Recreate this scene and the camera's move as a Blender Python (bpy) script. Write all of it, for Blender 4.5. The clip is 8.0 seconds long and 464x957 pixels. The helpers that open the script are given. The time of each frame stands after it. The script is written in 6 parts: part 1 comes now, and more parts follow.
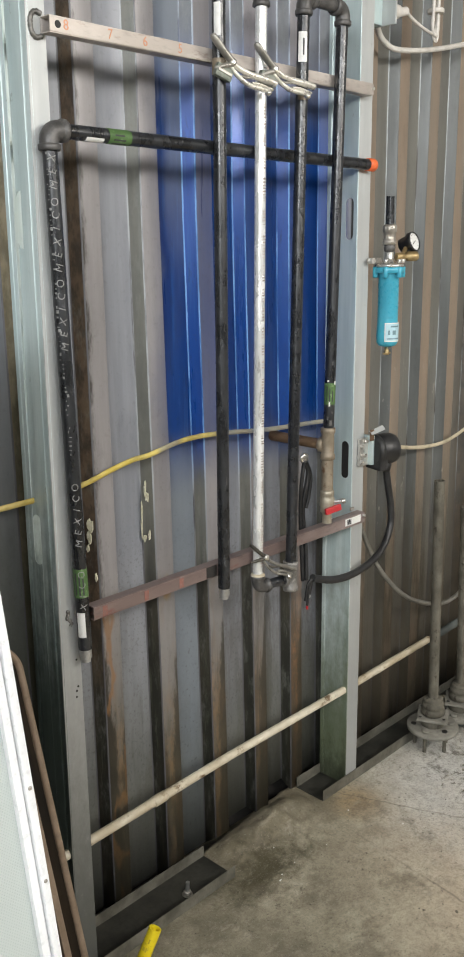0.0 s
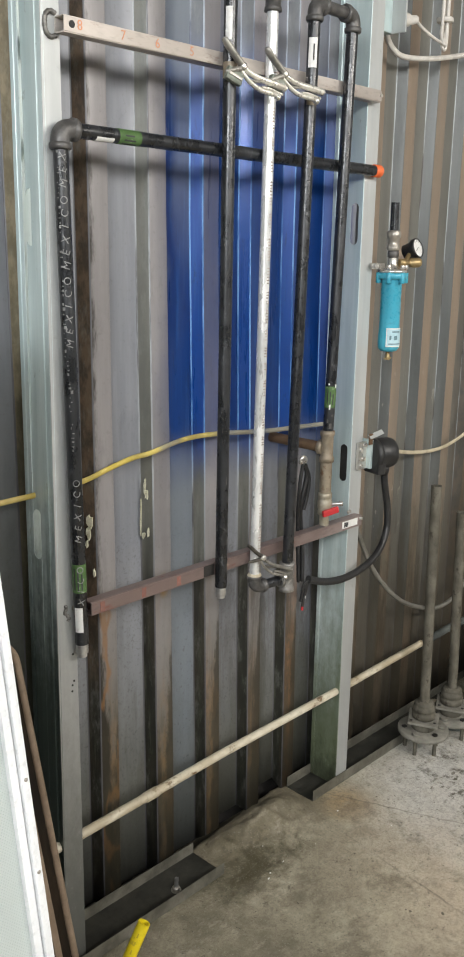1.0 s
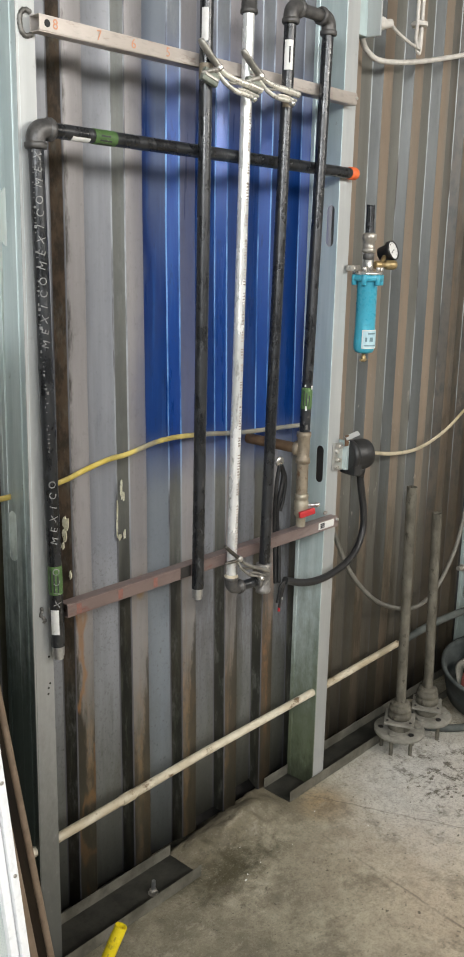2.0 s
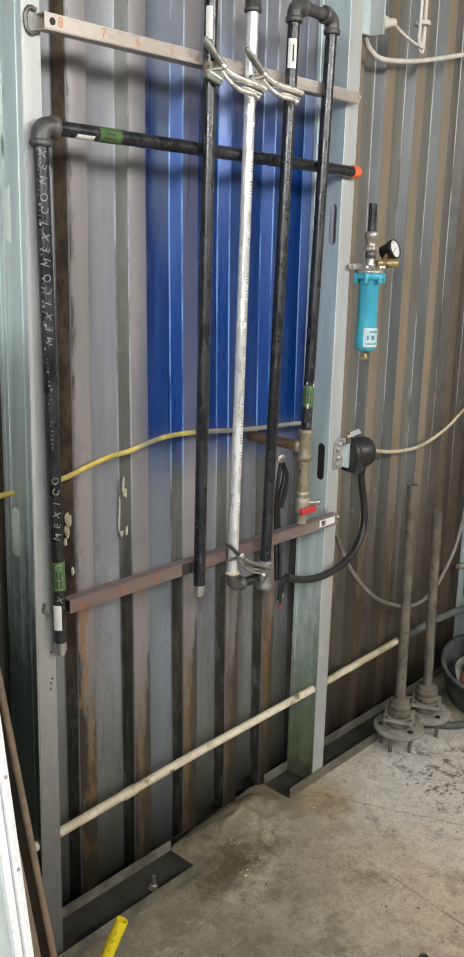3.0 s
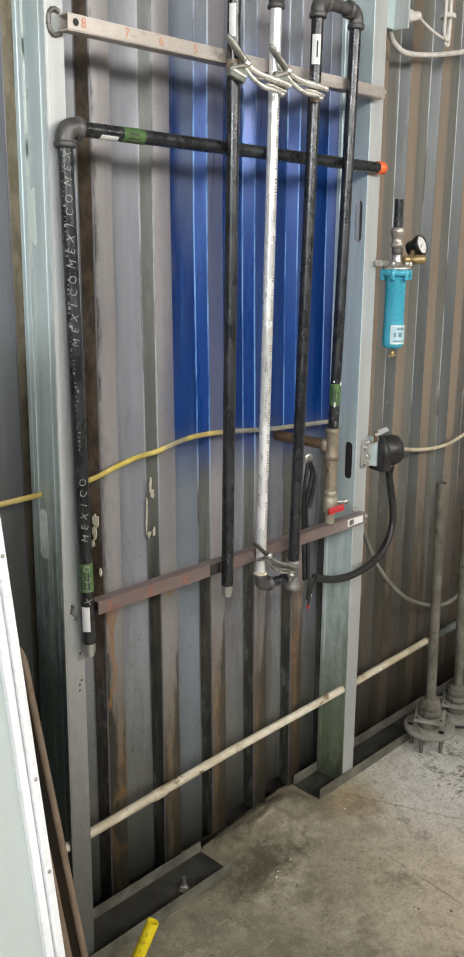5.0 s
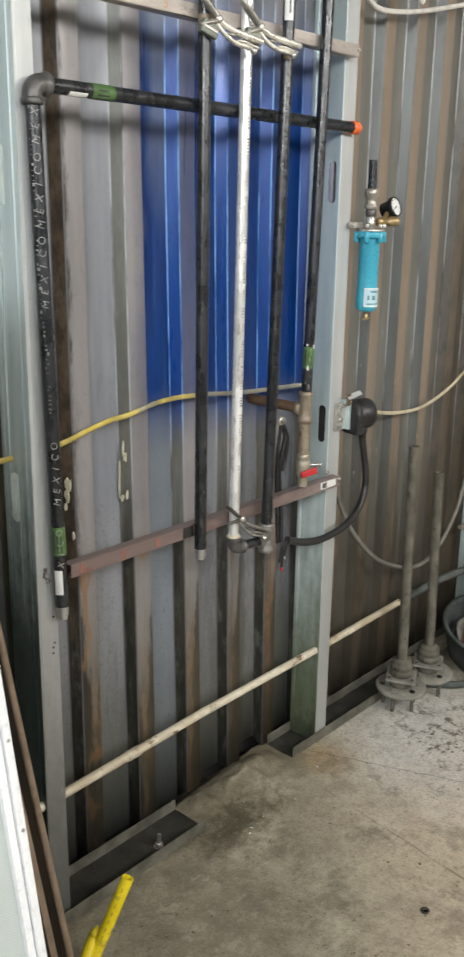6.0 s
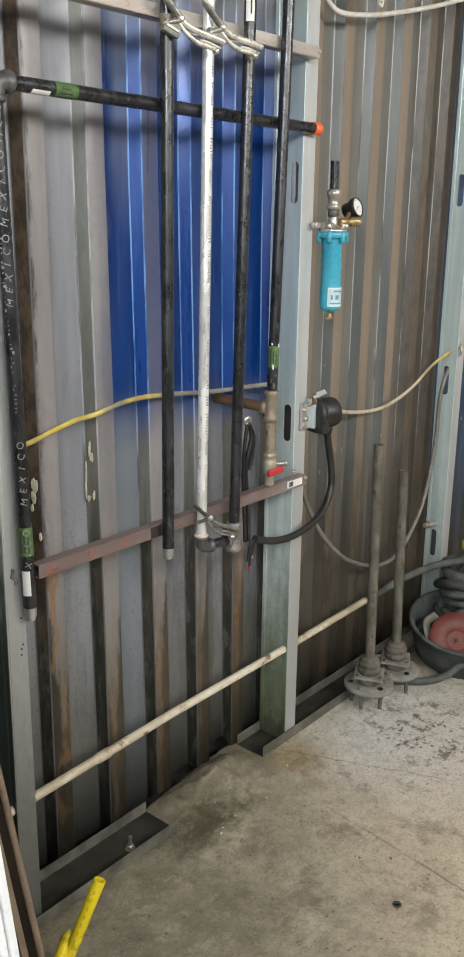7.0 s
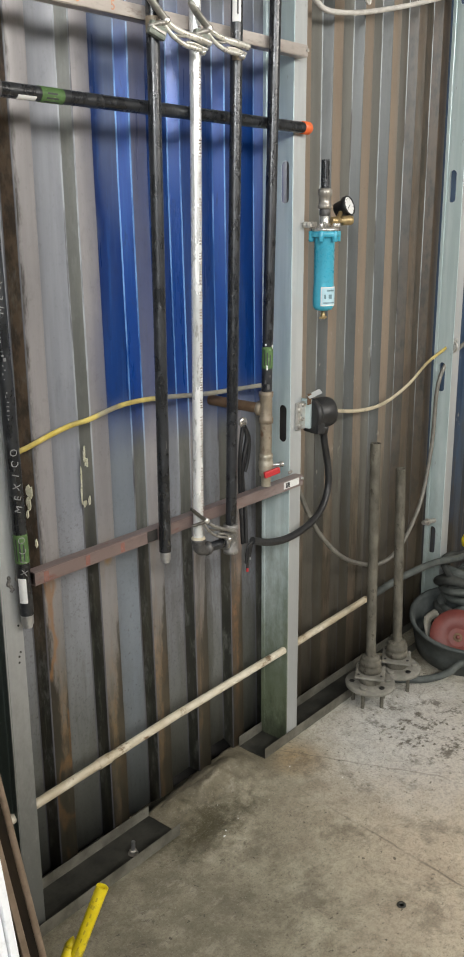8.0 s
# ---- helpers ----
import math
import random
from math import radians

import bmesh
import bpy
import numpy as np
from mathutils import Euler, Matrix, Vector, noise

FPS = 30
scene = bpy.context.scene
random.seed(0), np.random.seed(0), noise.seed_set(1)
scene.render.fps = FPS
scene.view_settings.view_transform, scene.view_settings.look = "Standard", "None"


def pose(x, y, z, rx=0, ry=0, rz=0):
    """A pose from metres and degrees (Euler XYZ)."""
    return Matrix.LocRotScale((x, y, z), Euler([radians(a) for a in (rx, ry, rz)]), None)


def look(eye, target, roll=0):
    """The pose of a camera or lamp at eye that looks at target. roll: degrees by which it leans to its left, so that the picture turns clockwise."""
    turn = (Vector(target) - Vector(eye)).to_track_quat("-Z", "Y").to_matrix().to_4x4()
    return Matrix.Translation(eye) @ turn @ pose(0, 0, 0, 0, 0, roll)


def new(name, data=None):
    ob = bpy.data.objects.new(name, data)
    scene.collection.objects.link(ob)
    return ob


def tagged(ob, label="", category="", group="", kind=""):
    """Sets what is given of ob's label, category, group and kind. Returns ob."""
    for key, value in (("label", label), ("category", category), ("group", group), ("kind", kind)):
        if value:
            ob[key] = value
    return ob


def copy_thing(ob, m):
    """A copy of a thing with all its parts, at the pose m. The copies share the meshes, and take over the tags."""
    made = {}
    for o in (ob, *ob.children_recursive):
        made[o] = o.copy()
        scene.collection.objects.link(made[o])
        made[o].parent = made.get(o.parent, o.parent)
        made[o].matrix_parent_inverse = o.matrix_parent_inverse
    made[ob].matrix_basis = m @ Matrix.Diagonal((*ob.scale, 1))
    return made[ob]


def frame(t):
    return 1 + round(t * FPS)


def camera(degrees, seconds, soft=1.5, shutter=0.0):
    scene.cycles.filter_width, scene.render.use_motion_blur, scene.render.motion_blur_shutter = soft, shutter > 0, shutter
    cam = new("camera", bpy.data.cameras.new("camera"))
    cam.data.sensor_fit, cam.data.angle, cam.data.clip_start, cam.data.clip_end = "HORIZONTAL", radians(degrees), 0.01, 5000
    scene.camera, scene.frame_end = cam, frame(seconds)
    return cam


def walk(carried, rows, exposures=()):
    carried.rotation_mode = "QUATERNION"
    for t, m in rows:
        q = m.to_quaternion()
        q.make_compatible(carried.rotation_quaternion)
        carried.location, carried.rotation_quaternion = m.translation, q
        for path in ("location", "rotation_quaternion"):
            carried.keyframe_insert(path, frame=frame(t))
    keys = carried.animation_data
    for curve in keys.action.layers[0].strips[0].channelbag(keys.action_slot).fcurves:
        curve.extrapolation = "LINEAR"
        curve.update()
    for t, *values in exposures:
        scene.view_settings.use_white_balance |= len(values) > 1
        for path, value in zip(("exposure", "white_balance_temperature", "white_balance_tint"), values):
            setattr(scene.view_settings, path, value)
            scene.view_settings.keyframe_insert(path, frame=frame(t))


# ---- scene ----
cam = camera(29.0, 8.0, 2.0, 0.4)
PATH = [
    (0, (-0.9286, -1.3891, 1.5096), (0.4668, -0.0405, 1.0259), -0.67),
    (0.3, (-0.9370, -1.3933, 1.5103), (0.4584, -0.0447, 1.0268), 0.03),
    (0.5, (-0.9405, -1.3948, 1.5107), (0.4544, -0.0457, 1.0250), 0.48),
    (0.8, (-0.9438, -1.3929, 1.5121), (0.4549, -0.0481, 1.0286), 0.85),
    (1, (-0.9458, -1.3932, 1.5139), (0.4563, -0.0522, 1.0300), 0.89),
    (1.2, (-0.9439, -1.3929, 1.5138), (0.4632, -0.0574, 1.0331), 0.86),
    (1.5, (-0.9404, -1.3914, 1.5130), (0.4916, -0.0813, 1.0305), 1.03),
    (1.7, (-0.9434, -1.3922, 1.5126), (0.4943, -0.0879, 1.0336), 1.05),
    (2.8, (-0.9518, -1.3915, 1.5105), (0.4869, -0.0891, 1.0283), 1.48),
    (3, (-0.9568, -1.3934, 1.5122), (0.4831, -0.0923, 1.0289), 1.42),
    (3.3, (-0.9582, -1.3918, 1.5124), (0.4784, -0.0867, 1.0299), 1.30),
    (3.5, (-0.9614, -1.3921, 1.5120), (0.4677, -0.0791, 1.0312), 0.94),
    (3.8, (-0.9607, -1.3927, 1.5107), (0.4513, -0.0603, 1.0293), 0.27),
    (4, (-0.9604, -1.3913, 1.5095), (0.4388, -0.0445, 1.0300), 0.23),
    (4.2, (-0.9582, -1.3892, 1.5106), (0.4394, -0.0429, 1.0328), 0.27),
    (5.3, (-0.9474, -1.3821, 1.5121), (0.4486, -0.0458, 1.0119), 0.72),
    (5.5, (-0.9445, -1.3803, 1.5151), (0.4535, -0.0482, 0.9938), 0.81),
    (5.7, (-0.9439, -1.3846, 1.5121), (0.4516, -0.0576, 0.9621), 0.74),
    (5.8, (-0.9438, -1.3875, 1.5115), (0.4532, -0.0658, 0.9492), 0.65),
    (6, (-0.9462, -1.3931, 1.5119), (0.4740, -0.1023, 0.9477), 0.83),
    (6.2, (-0.9523, -1.3956, 1.5097), (0.5028, -0.1413, 0.9451), 1.11),
    (6.3, (-0.9534, -1.3963, 1.5079), (0.5079, -0.1490, 0.9478), 1.14),
    (6.5, (-0.9534, -1.3920, 1.5045), (0.5127, -0.1511, 0.9472), 1.22),
    (6.8, (-0.9547, -1.3918, 1.5005), (0.5192, -0.1575, 0.9476), 1.13),
    (7, (-0.9566, -1.3932, 1.4964), (0.5190, -0.1598, 0.9464), 0.74),
    (7.2, (-0.9538, -1.3933, 1.4983), (0.5207, -0.1593, 0.9490), 0.27),
    (7.5, (-0.9491, -1.3935, 1.5022), (0.5237, -0.1583, 0.9494), 0.09),
    (7.8, (-0.9435, -1.3934, 1.5022), (0.5299, -0.1594, 0.9516), -0.22),
    (8, (-0.9424, -1.3951, 1.5028), (0.5315, -0.1620, 0.9499), -0.37),
]
walk(cam, [(t, look(eye, target, roll)) for t, eye, target, roll in PATH])

# ---- world and lamps ----
world = bpy.data.worlds.new("world")
scene.world = world
world.use_nodes = True
world.node_tree.nodes["Background"].inputs[0].default_value = (0.55, 0.62, 0.70, 1)
world.node_tree.nodes["Background"].inputs[1].default_value = 0.05
scene.view_settings.exposure = 0.0


def area_lamp(name, place, aim, sx, sy, watts, colour):
    data = bpy.data.lights.new(name, "AREA")
    data.shape, data.size, data.size_y, data.energy, data.color = "RECTANGLE", sx, sy, watts, colour
    ob = new(name, data)
    ob.matrix_world = look(place, aim)
    return ob


area_lamp("tube_lamp_a", (1.50, -3.50, 2.72), (0.9, -0.1, 0.6), 1.6, 0.90, 86, (1.0, 0.955, 0.88))
area_lamp("tube_lamp_b", (-3.20, -2.50, 2.72), (0.2, 0.0, 0.9), 1.8, 1.00, 152, (0.95, 0.985, 1.0))
area_lamp("tube_lamp_c", (-0.4, -3.2, 2.80), (0.5, 0.0, 1.0), 2.2, 0.50, 46, (1.0, 0.98, 0.95))
# unseen fill lamp, added to soften the rails' shadows
area_lamp("tube_lamp_d", (-1.4, -4.9, 2.80), (0.3, 0.0, 1.1), 2.4, 0.60, 48, (0.98, 0.985, 1.0))


# ---- node helpers and materials ----
class Nodes:
    """A short hand for building one node material."""

    def __init__(self, name):
        self.m = bpy.data.materials.new(name)
        self.m.use_nodes = True
        self.t = self.m.node_tree
        self.b = self.t.nodes["Principled BSDF"]
        self.pos = self.t.nodes.new("ShaderNodeNewGeometry").outputs["Position"]

    def put(self, socket, value):
        if hasattr(value, "is_output"):
            self.t.links.new(value, socket)
        elif isinstance(value, tuple) and len(value) == 3 and socket.type == "RGBA":
            socket.default_value = (*value, 1)
        else:
            socket.default_value = value

    def math(self, op, a, b=0.0, c=0.0):
        n = self.t.nodes.new("ShaderNodeMath")
        n.operation = op
        for i, v in enumerate((a, b, c)):
            self.put(n.inputs[i], v)
        return n.outputs[0]

    def axis(self, k):
        n = self.t.nodes.new("ShaderNodeSeparateXYZ")
        self.put(n.inputs[0], self.pos)
        return n.outputs[k]

    def ramp(self, v, lo, hi, a=0.0, b=1.0):
        n = self.t.nodes.new("ShaderNodeMapRange")
        n.interpolation_type = "SMOOTHSTEP"
        for i, q in enumerate((v, lo, hi, a, b)):
            self.put(n.inputs[i], q)
        return n.outputs[0]

    def noise(self, scale, detail=4.0, stretch=(1, 1, 1), rough=0.6, shift=(0, 0, 0)):
        mp = self.t.nodes.new("ShaderNodeMapping")
        self.put(mp.inputs[0], self.pos)
        mp.inputs["Scale"].default_value = stretch
        mp.inputs["Location"].default_value = shift
        n = self.t.nodes.new("ShaderNodeTexNoise")
        self.put(n.inputs["Vector"], mp.outputs[0])
        n.inputs["Scale"].default_value, n.inputs["Detail"].default_value, n.inputs["Roughness"].default_value = scale, detail, rough
        return n.outputs[0]

    def mix(self, f, a, b):
        n = self.t.nodes.new("ShaderNodeMix")
        n.data_type = "RGBA"
        self.put(n.inputs[0], f)
        self.put(n.inputs[6], a)
        self.put(n.inputs[7], b)
        return n.outputs[2]

    def bump(self, height, strength, distance):
        n = self.t.nodes.new("ShaderNodeBump")
        n.inputs["Strength"].default_value, n.inputs["Distance"].default_value = strength, distance
        self.put(n.inputs["Height"], height)
        self.put(self.b.inputs["Normal"], n.outputs[0])

    def done(self, colour, rough=0.5, metal=0.0, spec=0.5):
        self.put(self.b.inputs["Base Color"], colour)
        self.put(self.b.inputs["Roughness"], rough)
        self.put(self.b.inputs["Metallic"], metal)
        self.put(self.b.inputs["Specular IOR Level"], spec)
        return self.m


def plain(name, colour, other, rough=0.5, metal=0.0, scale=14.0, fine=160.0, relief=0.15, stretch=(1, 1, 1), spec=0.5, wear=None):
    """A surface of two mingled tones with fine grain, relief and, if given, a worn third tone in patches."""
    n = Nodes(name)
    a = n.ramp(n.noise(scale, 5.0, stretch), 0.35, 0.68)
    f = n.noise(fine, 3.0, stretch)
    col = n.mix(a, colour, other)
    col = n.mix(n.ramp(f, 0.5, 0.8, 0.0, 0.35), col, tuple(0.45 * c for c in colour))
    if wear:
        col = n.mix(n.ramp(n.noise(scale * 2.3, 6.0, stretch, 0.7, (3, 1, 7)), 0.56, 0.66), col, wear)
    n.bump(n.math("ADD", f, a), relief, 0.002)
    r = n.math("ADD", n.ramp(a, 0.0, 1.0, rough - 0.07, rough + 0.07), n.math("MULTIPLY", f, 0.1))
    return n.done(col, r, metal, spec)


def sheet_material(name, base, other, slope=0.0, crest=0.0, blue=0.0, right=False, edge=False):
    """Weathered corrugated sheet: dusty grey paint, streaks running down, rust, grime and a sprayed patch of blue."""
    n = Nodes(name)
    x, z = n.axis(0), n.axis(2)
    streak = n.noise(22.0, 5.0, (1, 1, 0.06))
    blotch = n.noise(5.0, 5.0, (1, 1, 0.4))
    speck = n.noise(95.0, 3.0)
    mottle = n.noise(34.0, 6.0, (1, 1, 0.45), 0.72, (6, 3, 2))
    col = n.mix(n.ramp(streak, 0.35, 0.7), base, other)
    col = n.mix(n.ramp(blotch, 0.45, 0.75, 0.0, 0.45), col, tuple(c * 0.62 for c in other))
    col = n.mix(n.ramp(mottle, 0.5, 0.75, 0.0, 0.28), col, tuple(c * 0.5 for c in base))
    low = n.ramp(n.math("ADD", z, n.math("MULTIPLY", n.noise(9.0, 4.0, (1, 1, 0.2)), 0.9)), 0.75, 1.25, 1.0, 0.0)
    if not right:
        # a soft edged patch of sprayed blue
        wob = n.math("MULTIPLY", n.math("SUBTRACT", n.noise(7.0, 3.0), 0.5), 0.08)
        ml = n.ramp(n.math("ADD", x, wob), 0.345, 0.47) if crest else n.ramp(n.math("ADD", x, wob), 0.375, 0.435)
        mb = n.ramp(n.math("ADD", z, wob), 0.95, 1.13)
        mt = n.ramp(n.math("ADD", z, wob), 1.76, 2.02, 1.0, 0.12)
        mr = n.ramp(x, 1.08, 1.12, 1.0, 0.0)
        mask = n.math("MULTIPLY", n.math("MULTIPLY", ml, mb), n.math("MULTIPLY", mt, mr))
        mask = n.math("MULTIPLY", mask, n.ramp(n.noise(30.0, 4.0, (1, 1, 0.1)), 0.2, 0.6, blue * 0.92, blue))
        if crest:
            # the first crests caught less of the spray
            mask = n.math("MULTIPLY", mask, n.ramp(n.math("ADD", x, wob), 0.48, 0.70, 0.88, 1.35))
        elif not slope and not edge:
            # less blue in the first trough, leaving its crest's shadow strip dark
            thin = n.math("MULTIPLY", n.ramp(n.math("ADD", x, wob), 0.425, 0.455), n.math("MULTIPLY", n.ramp(x, 0.49, 0.51, 1.0, 0.0), n.ramp(n.math("ADD", z, n.math("MULTIPLY", blotch, 0.4)), 1.62, 1.95)))
            mask = n.math("MULTIPLY", mask, n.math("SUBTRACT", 1.0, n.math("MULTIPLY", thin, 0.42)))
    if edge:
        # pale bends: worn metal, plus lamp highlights painted as lighter grey and blue
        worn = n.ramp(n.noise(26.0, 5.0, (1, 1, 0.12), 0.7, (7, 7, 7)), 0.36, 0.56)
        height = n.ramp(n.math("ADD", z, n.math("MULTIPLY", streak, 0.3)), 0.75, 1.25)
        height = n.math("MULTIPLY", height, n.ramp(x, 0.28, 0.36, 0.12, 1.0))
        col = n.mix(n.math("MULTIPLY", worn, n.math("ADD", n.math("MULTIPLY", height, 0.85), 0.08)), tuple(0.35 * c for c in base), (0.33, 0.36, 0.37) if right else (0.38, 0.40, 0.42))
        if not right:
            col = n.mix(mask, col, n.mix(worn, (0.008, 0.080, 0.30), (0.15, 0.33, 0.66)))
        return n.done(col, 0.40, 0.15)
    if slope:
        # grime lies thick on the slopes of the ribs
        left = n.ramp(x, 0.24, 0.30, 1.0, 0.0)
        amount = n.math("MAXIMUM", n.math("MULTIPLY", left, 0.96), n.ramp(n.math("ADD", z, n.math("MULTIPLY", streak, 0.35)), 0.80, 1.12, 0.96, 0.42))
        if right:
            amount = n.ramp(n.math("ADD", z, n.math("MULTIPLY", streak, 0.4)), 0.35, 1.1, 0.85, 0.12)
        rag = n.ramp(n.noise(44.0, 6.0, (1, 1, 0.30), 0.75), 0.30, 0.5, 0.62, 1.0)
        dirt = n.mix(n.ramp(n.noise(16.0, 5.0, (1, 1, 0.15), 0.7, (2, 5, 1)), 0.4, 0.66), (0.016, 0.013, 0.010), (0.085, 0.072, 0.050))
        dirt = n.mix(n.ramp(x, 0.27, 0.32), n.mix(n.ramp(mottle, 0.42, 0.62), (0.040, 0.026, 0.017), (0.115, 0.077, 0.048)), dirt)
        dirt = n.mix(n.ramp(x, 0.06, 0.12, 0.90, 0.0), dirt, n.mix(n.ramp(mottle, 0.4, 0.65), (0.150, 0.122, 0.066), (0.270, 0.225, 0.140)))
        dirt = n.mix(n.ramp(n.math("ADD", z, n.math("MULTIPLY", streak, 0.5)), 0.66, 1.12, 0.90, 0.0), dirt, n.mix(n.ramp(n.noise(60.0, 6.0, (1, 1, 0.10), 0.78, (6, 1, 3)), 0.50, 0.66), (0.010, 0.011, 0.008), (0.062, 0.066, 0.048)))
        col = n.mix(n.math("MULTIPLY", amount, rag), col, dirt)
    if crest:
        rise = n.ramp(n.math("ADD", z, n.math("MULTIPLY", n.noise(6.3, 3.0, (1, 1, 0.05)), 1.1)), 0.55, 1.12, 1.0, 0.0)
        rib = n.math("FRACT", n.math("MULTIPLY", n.math("SUBTRACT", x, 0.178 - 0.159 * 8), 1 / 0.159))
        runs = n.ramp(n.noise(30.0, 6.0, (1, 1, 0.13), 0.68, (9, 2, 4)), 0.30, 0.56, 0.25, 1.0)
        if not right:
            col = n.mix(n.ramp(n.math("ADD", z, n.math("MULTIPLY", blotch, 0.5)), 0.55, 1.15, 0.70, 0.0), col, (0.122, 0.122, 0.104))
        tone = n.mix(n.ramp(n.math("ADD", x, n.math("MULTIPLY", n.noise(5.0, 2.0, (1, 1, 0.2), 0.5, (4, 4, 4)), 0.12)), 0.58, 0.72), (0.185, 0.122, 0.042), (0.240, 0.098, 0.030))
        tone = n.mix(n.ramp(mottle, 0.5, 0.72, 0.0, 0.8), tone, (0.060, 0.036, 0.020))
        if not right:
            # most of the runs are dull olive, bright ochre only in patches
            tone = n.mix(n.ramp(n.noise(11.0, 5.0, (1, 1, 0.35), 0.7, (8, 8, 1)), 0.44, 0.60), (0.098, 0.092, 0.062), tone)
        runs = n.math("MULTIPLY", runs, n.ramp(n.noise(12.0, 5.0, (1, 1, 0.22), 0.65, (1, 5, 6)), 0.38, 0.58, 0.22, 1.0))
        col = n.mix(n.math("MULTIPLY", n.math("MULTIPLY", rise, runs), crest), col, tone)
        if not right:
            # rust eats up from the cut lower edge
            foot = n.ramp(n.math("ADD", z, n.math("MULTIPLY", n.noise(10.0, 6.0, (1, 1, 0.25), 0.72, (7, 3, 3)), 0.95)), 0.62, 1.10, 0.90, 0.0)
            foot = n.math("MULTIPLY", foot, n.ramp(n.noise(34.0, 6.0, (1, 1, 0.2), 0.75, (3, 1, 5)), 0.36, 0.58, 0.35, 1.0))
            col = n.mix(foot, col, n.mix(n.ramp(mottle, 0.42, 0.60), (0.280, 0.160, 0.066), (0.095, 0.064, 0.032)))
            far_rust = n.math("MULTIPLY", n.ramp(x, 0.74, 0.80), n.ramp(n.math("ADD", z, n.math("MULTIPLY", n.noise(14.0, 6.0, (1, 1, 0.15), 0.72, (1, 1, 7)), 0.8)), 0.65, 1.30, 0.85, 0.0))
            col = n.mix(far_rust, col, n.mix(n.ramp(mottle, 0.4, 0.6), (0.300, 0.130, 0.050), (0.130, 0.076, 0.038)))
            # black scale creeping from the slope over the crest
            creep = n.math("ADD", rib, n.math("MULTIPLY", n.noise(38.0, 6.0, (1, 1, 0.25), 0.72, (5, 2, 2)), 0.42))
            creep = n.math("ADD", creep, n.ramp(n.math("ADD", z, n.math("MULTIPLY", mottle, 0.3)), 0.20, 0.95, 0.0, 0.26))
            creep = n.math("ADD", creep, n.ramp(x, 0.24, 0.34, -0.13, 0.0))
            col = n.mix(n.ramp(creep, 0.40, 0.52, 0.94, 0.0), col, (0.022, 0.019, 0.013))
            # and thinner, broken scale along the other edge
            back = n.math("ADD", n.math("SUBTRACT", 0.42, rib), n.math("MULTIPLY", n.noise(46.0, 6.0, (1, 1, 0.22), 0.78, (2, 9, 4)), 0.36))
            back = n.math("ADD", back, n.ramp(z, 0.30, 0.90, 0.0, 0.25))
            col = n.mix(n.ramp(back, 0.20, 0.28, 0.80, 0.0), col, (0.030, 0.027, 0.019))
        if not right:
            # one ochre run below the middle rail
            ox = n.math("MULTIPLY", n.math("SUBTRACT", x, 0.389), 55.0)
            oz = n.math("MULTIPLY", n.math("SUBTRACT", z, 0.752), 26.0)
            far_off = n.math("ADD", n.math("ADD", n.math("MULTIPLY", ox, ox), n.math("MULTIPLY", oz, oz)), mottle)
            col = n.mix(n.ramp(far_off, 0.4, 1.5, 0.8, 0.0), col, (0.330, 0.195, 0.060))
        # tide marks left by water that ran down
        ring = n.noise(9.0, 3.0, (1, 1, 0.35), 0.5, (3, 3, 8))
        edge_line = n.ramp(n.math("ABSOLUTE", n.math("SUBTRACT", ring, 0.53)), 0.004, 0.034, 1.0, 0.0)
        col = n.mix(n.math("MULTIPLY", n.math("MULTIPLY", edge_line, n.math("MULTIPLY", n.ramp(z, 0.70, 0.85, 1.0, 0.0), n.ramp(x, 0.30, 0.34, 1.0, 0.15))), crest * 0.7), col, (0.26, 0.130, 0.045))
        if right:
            col = n.mix(n.ramp(streak, 0.3, 0.55, 0.20, 0.60), col, (0.285, 0.205, 0.142))
            col = n.mix(n.math("MULTIPLY", n.ramp(n.noise(8.0, 6.0, (1, 1, 0.3), 0.72, (5, 6, 9)), 0.44, 0.62), n.ramp(z, 0.55, 1.10, 0.75, 0.0)), col, (0.150, 0.142, 0.112))
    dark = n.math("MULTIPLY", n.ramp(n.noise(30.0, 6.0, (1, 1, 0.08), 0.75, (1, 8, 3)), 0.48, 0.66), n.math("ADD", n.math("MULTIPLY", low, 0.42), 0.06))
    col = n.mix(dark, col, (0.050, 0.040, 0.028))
    if not right and not slope:
        # oily splashes round the foot of the pipes
        near = n.math("MULTIPLY", n.ramp(n.math("ADD", x, n.math("MULTIPLY", blotch, 0.2)), 0.66, 0.86), n.ramp(n.math("ADD", z, n.math("MULTIPLY", streak, 0.5)), 0.85, 1.32, 1.0, 0.0))
        splash = n.math("MULTIPLY", near, n.ramp(n.noise(21.0, 6.0, (1, 1, 0.16), 0.72, (2, 2, 6)), 0.42, 0.60, 0.05, 0.66))
        col = n.mix(splash, col, (0.060, 0.052, 0.038))
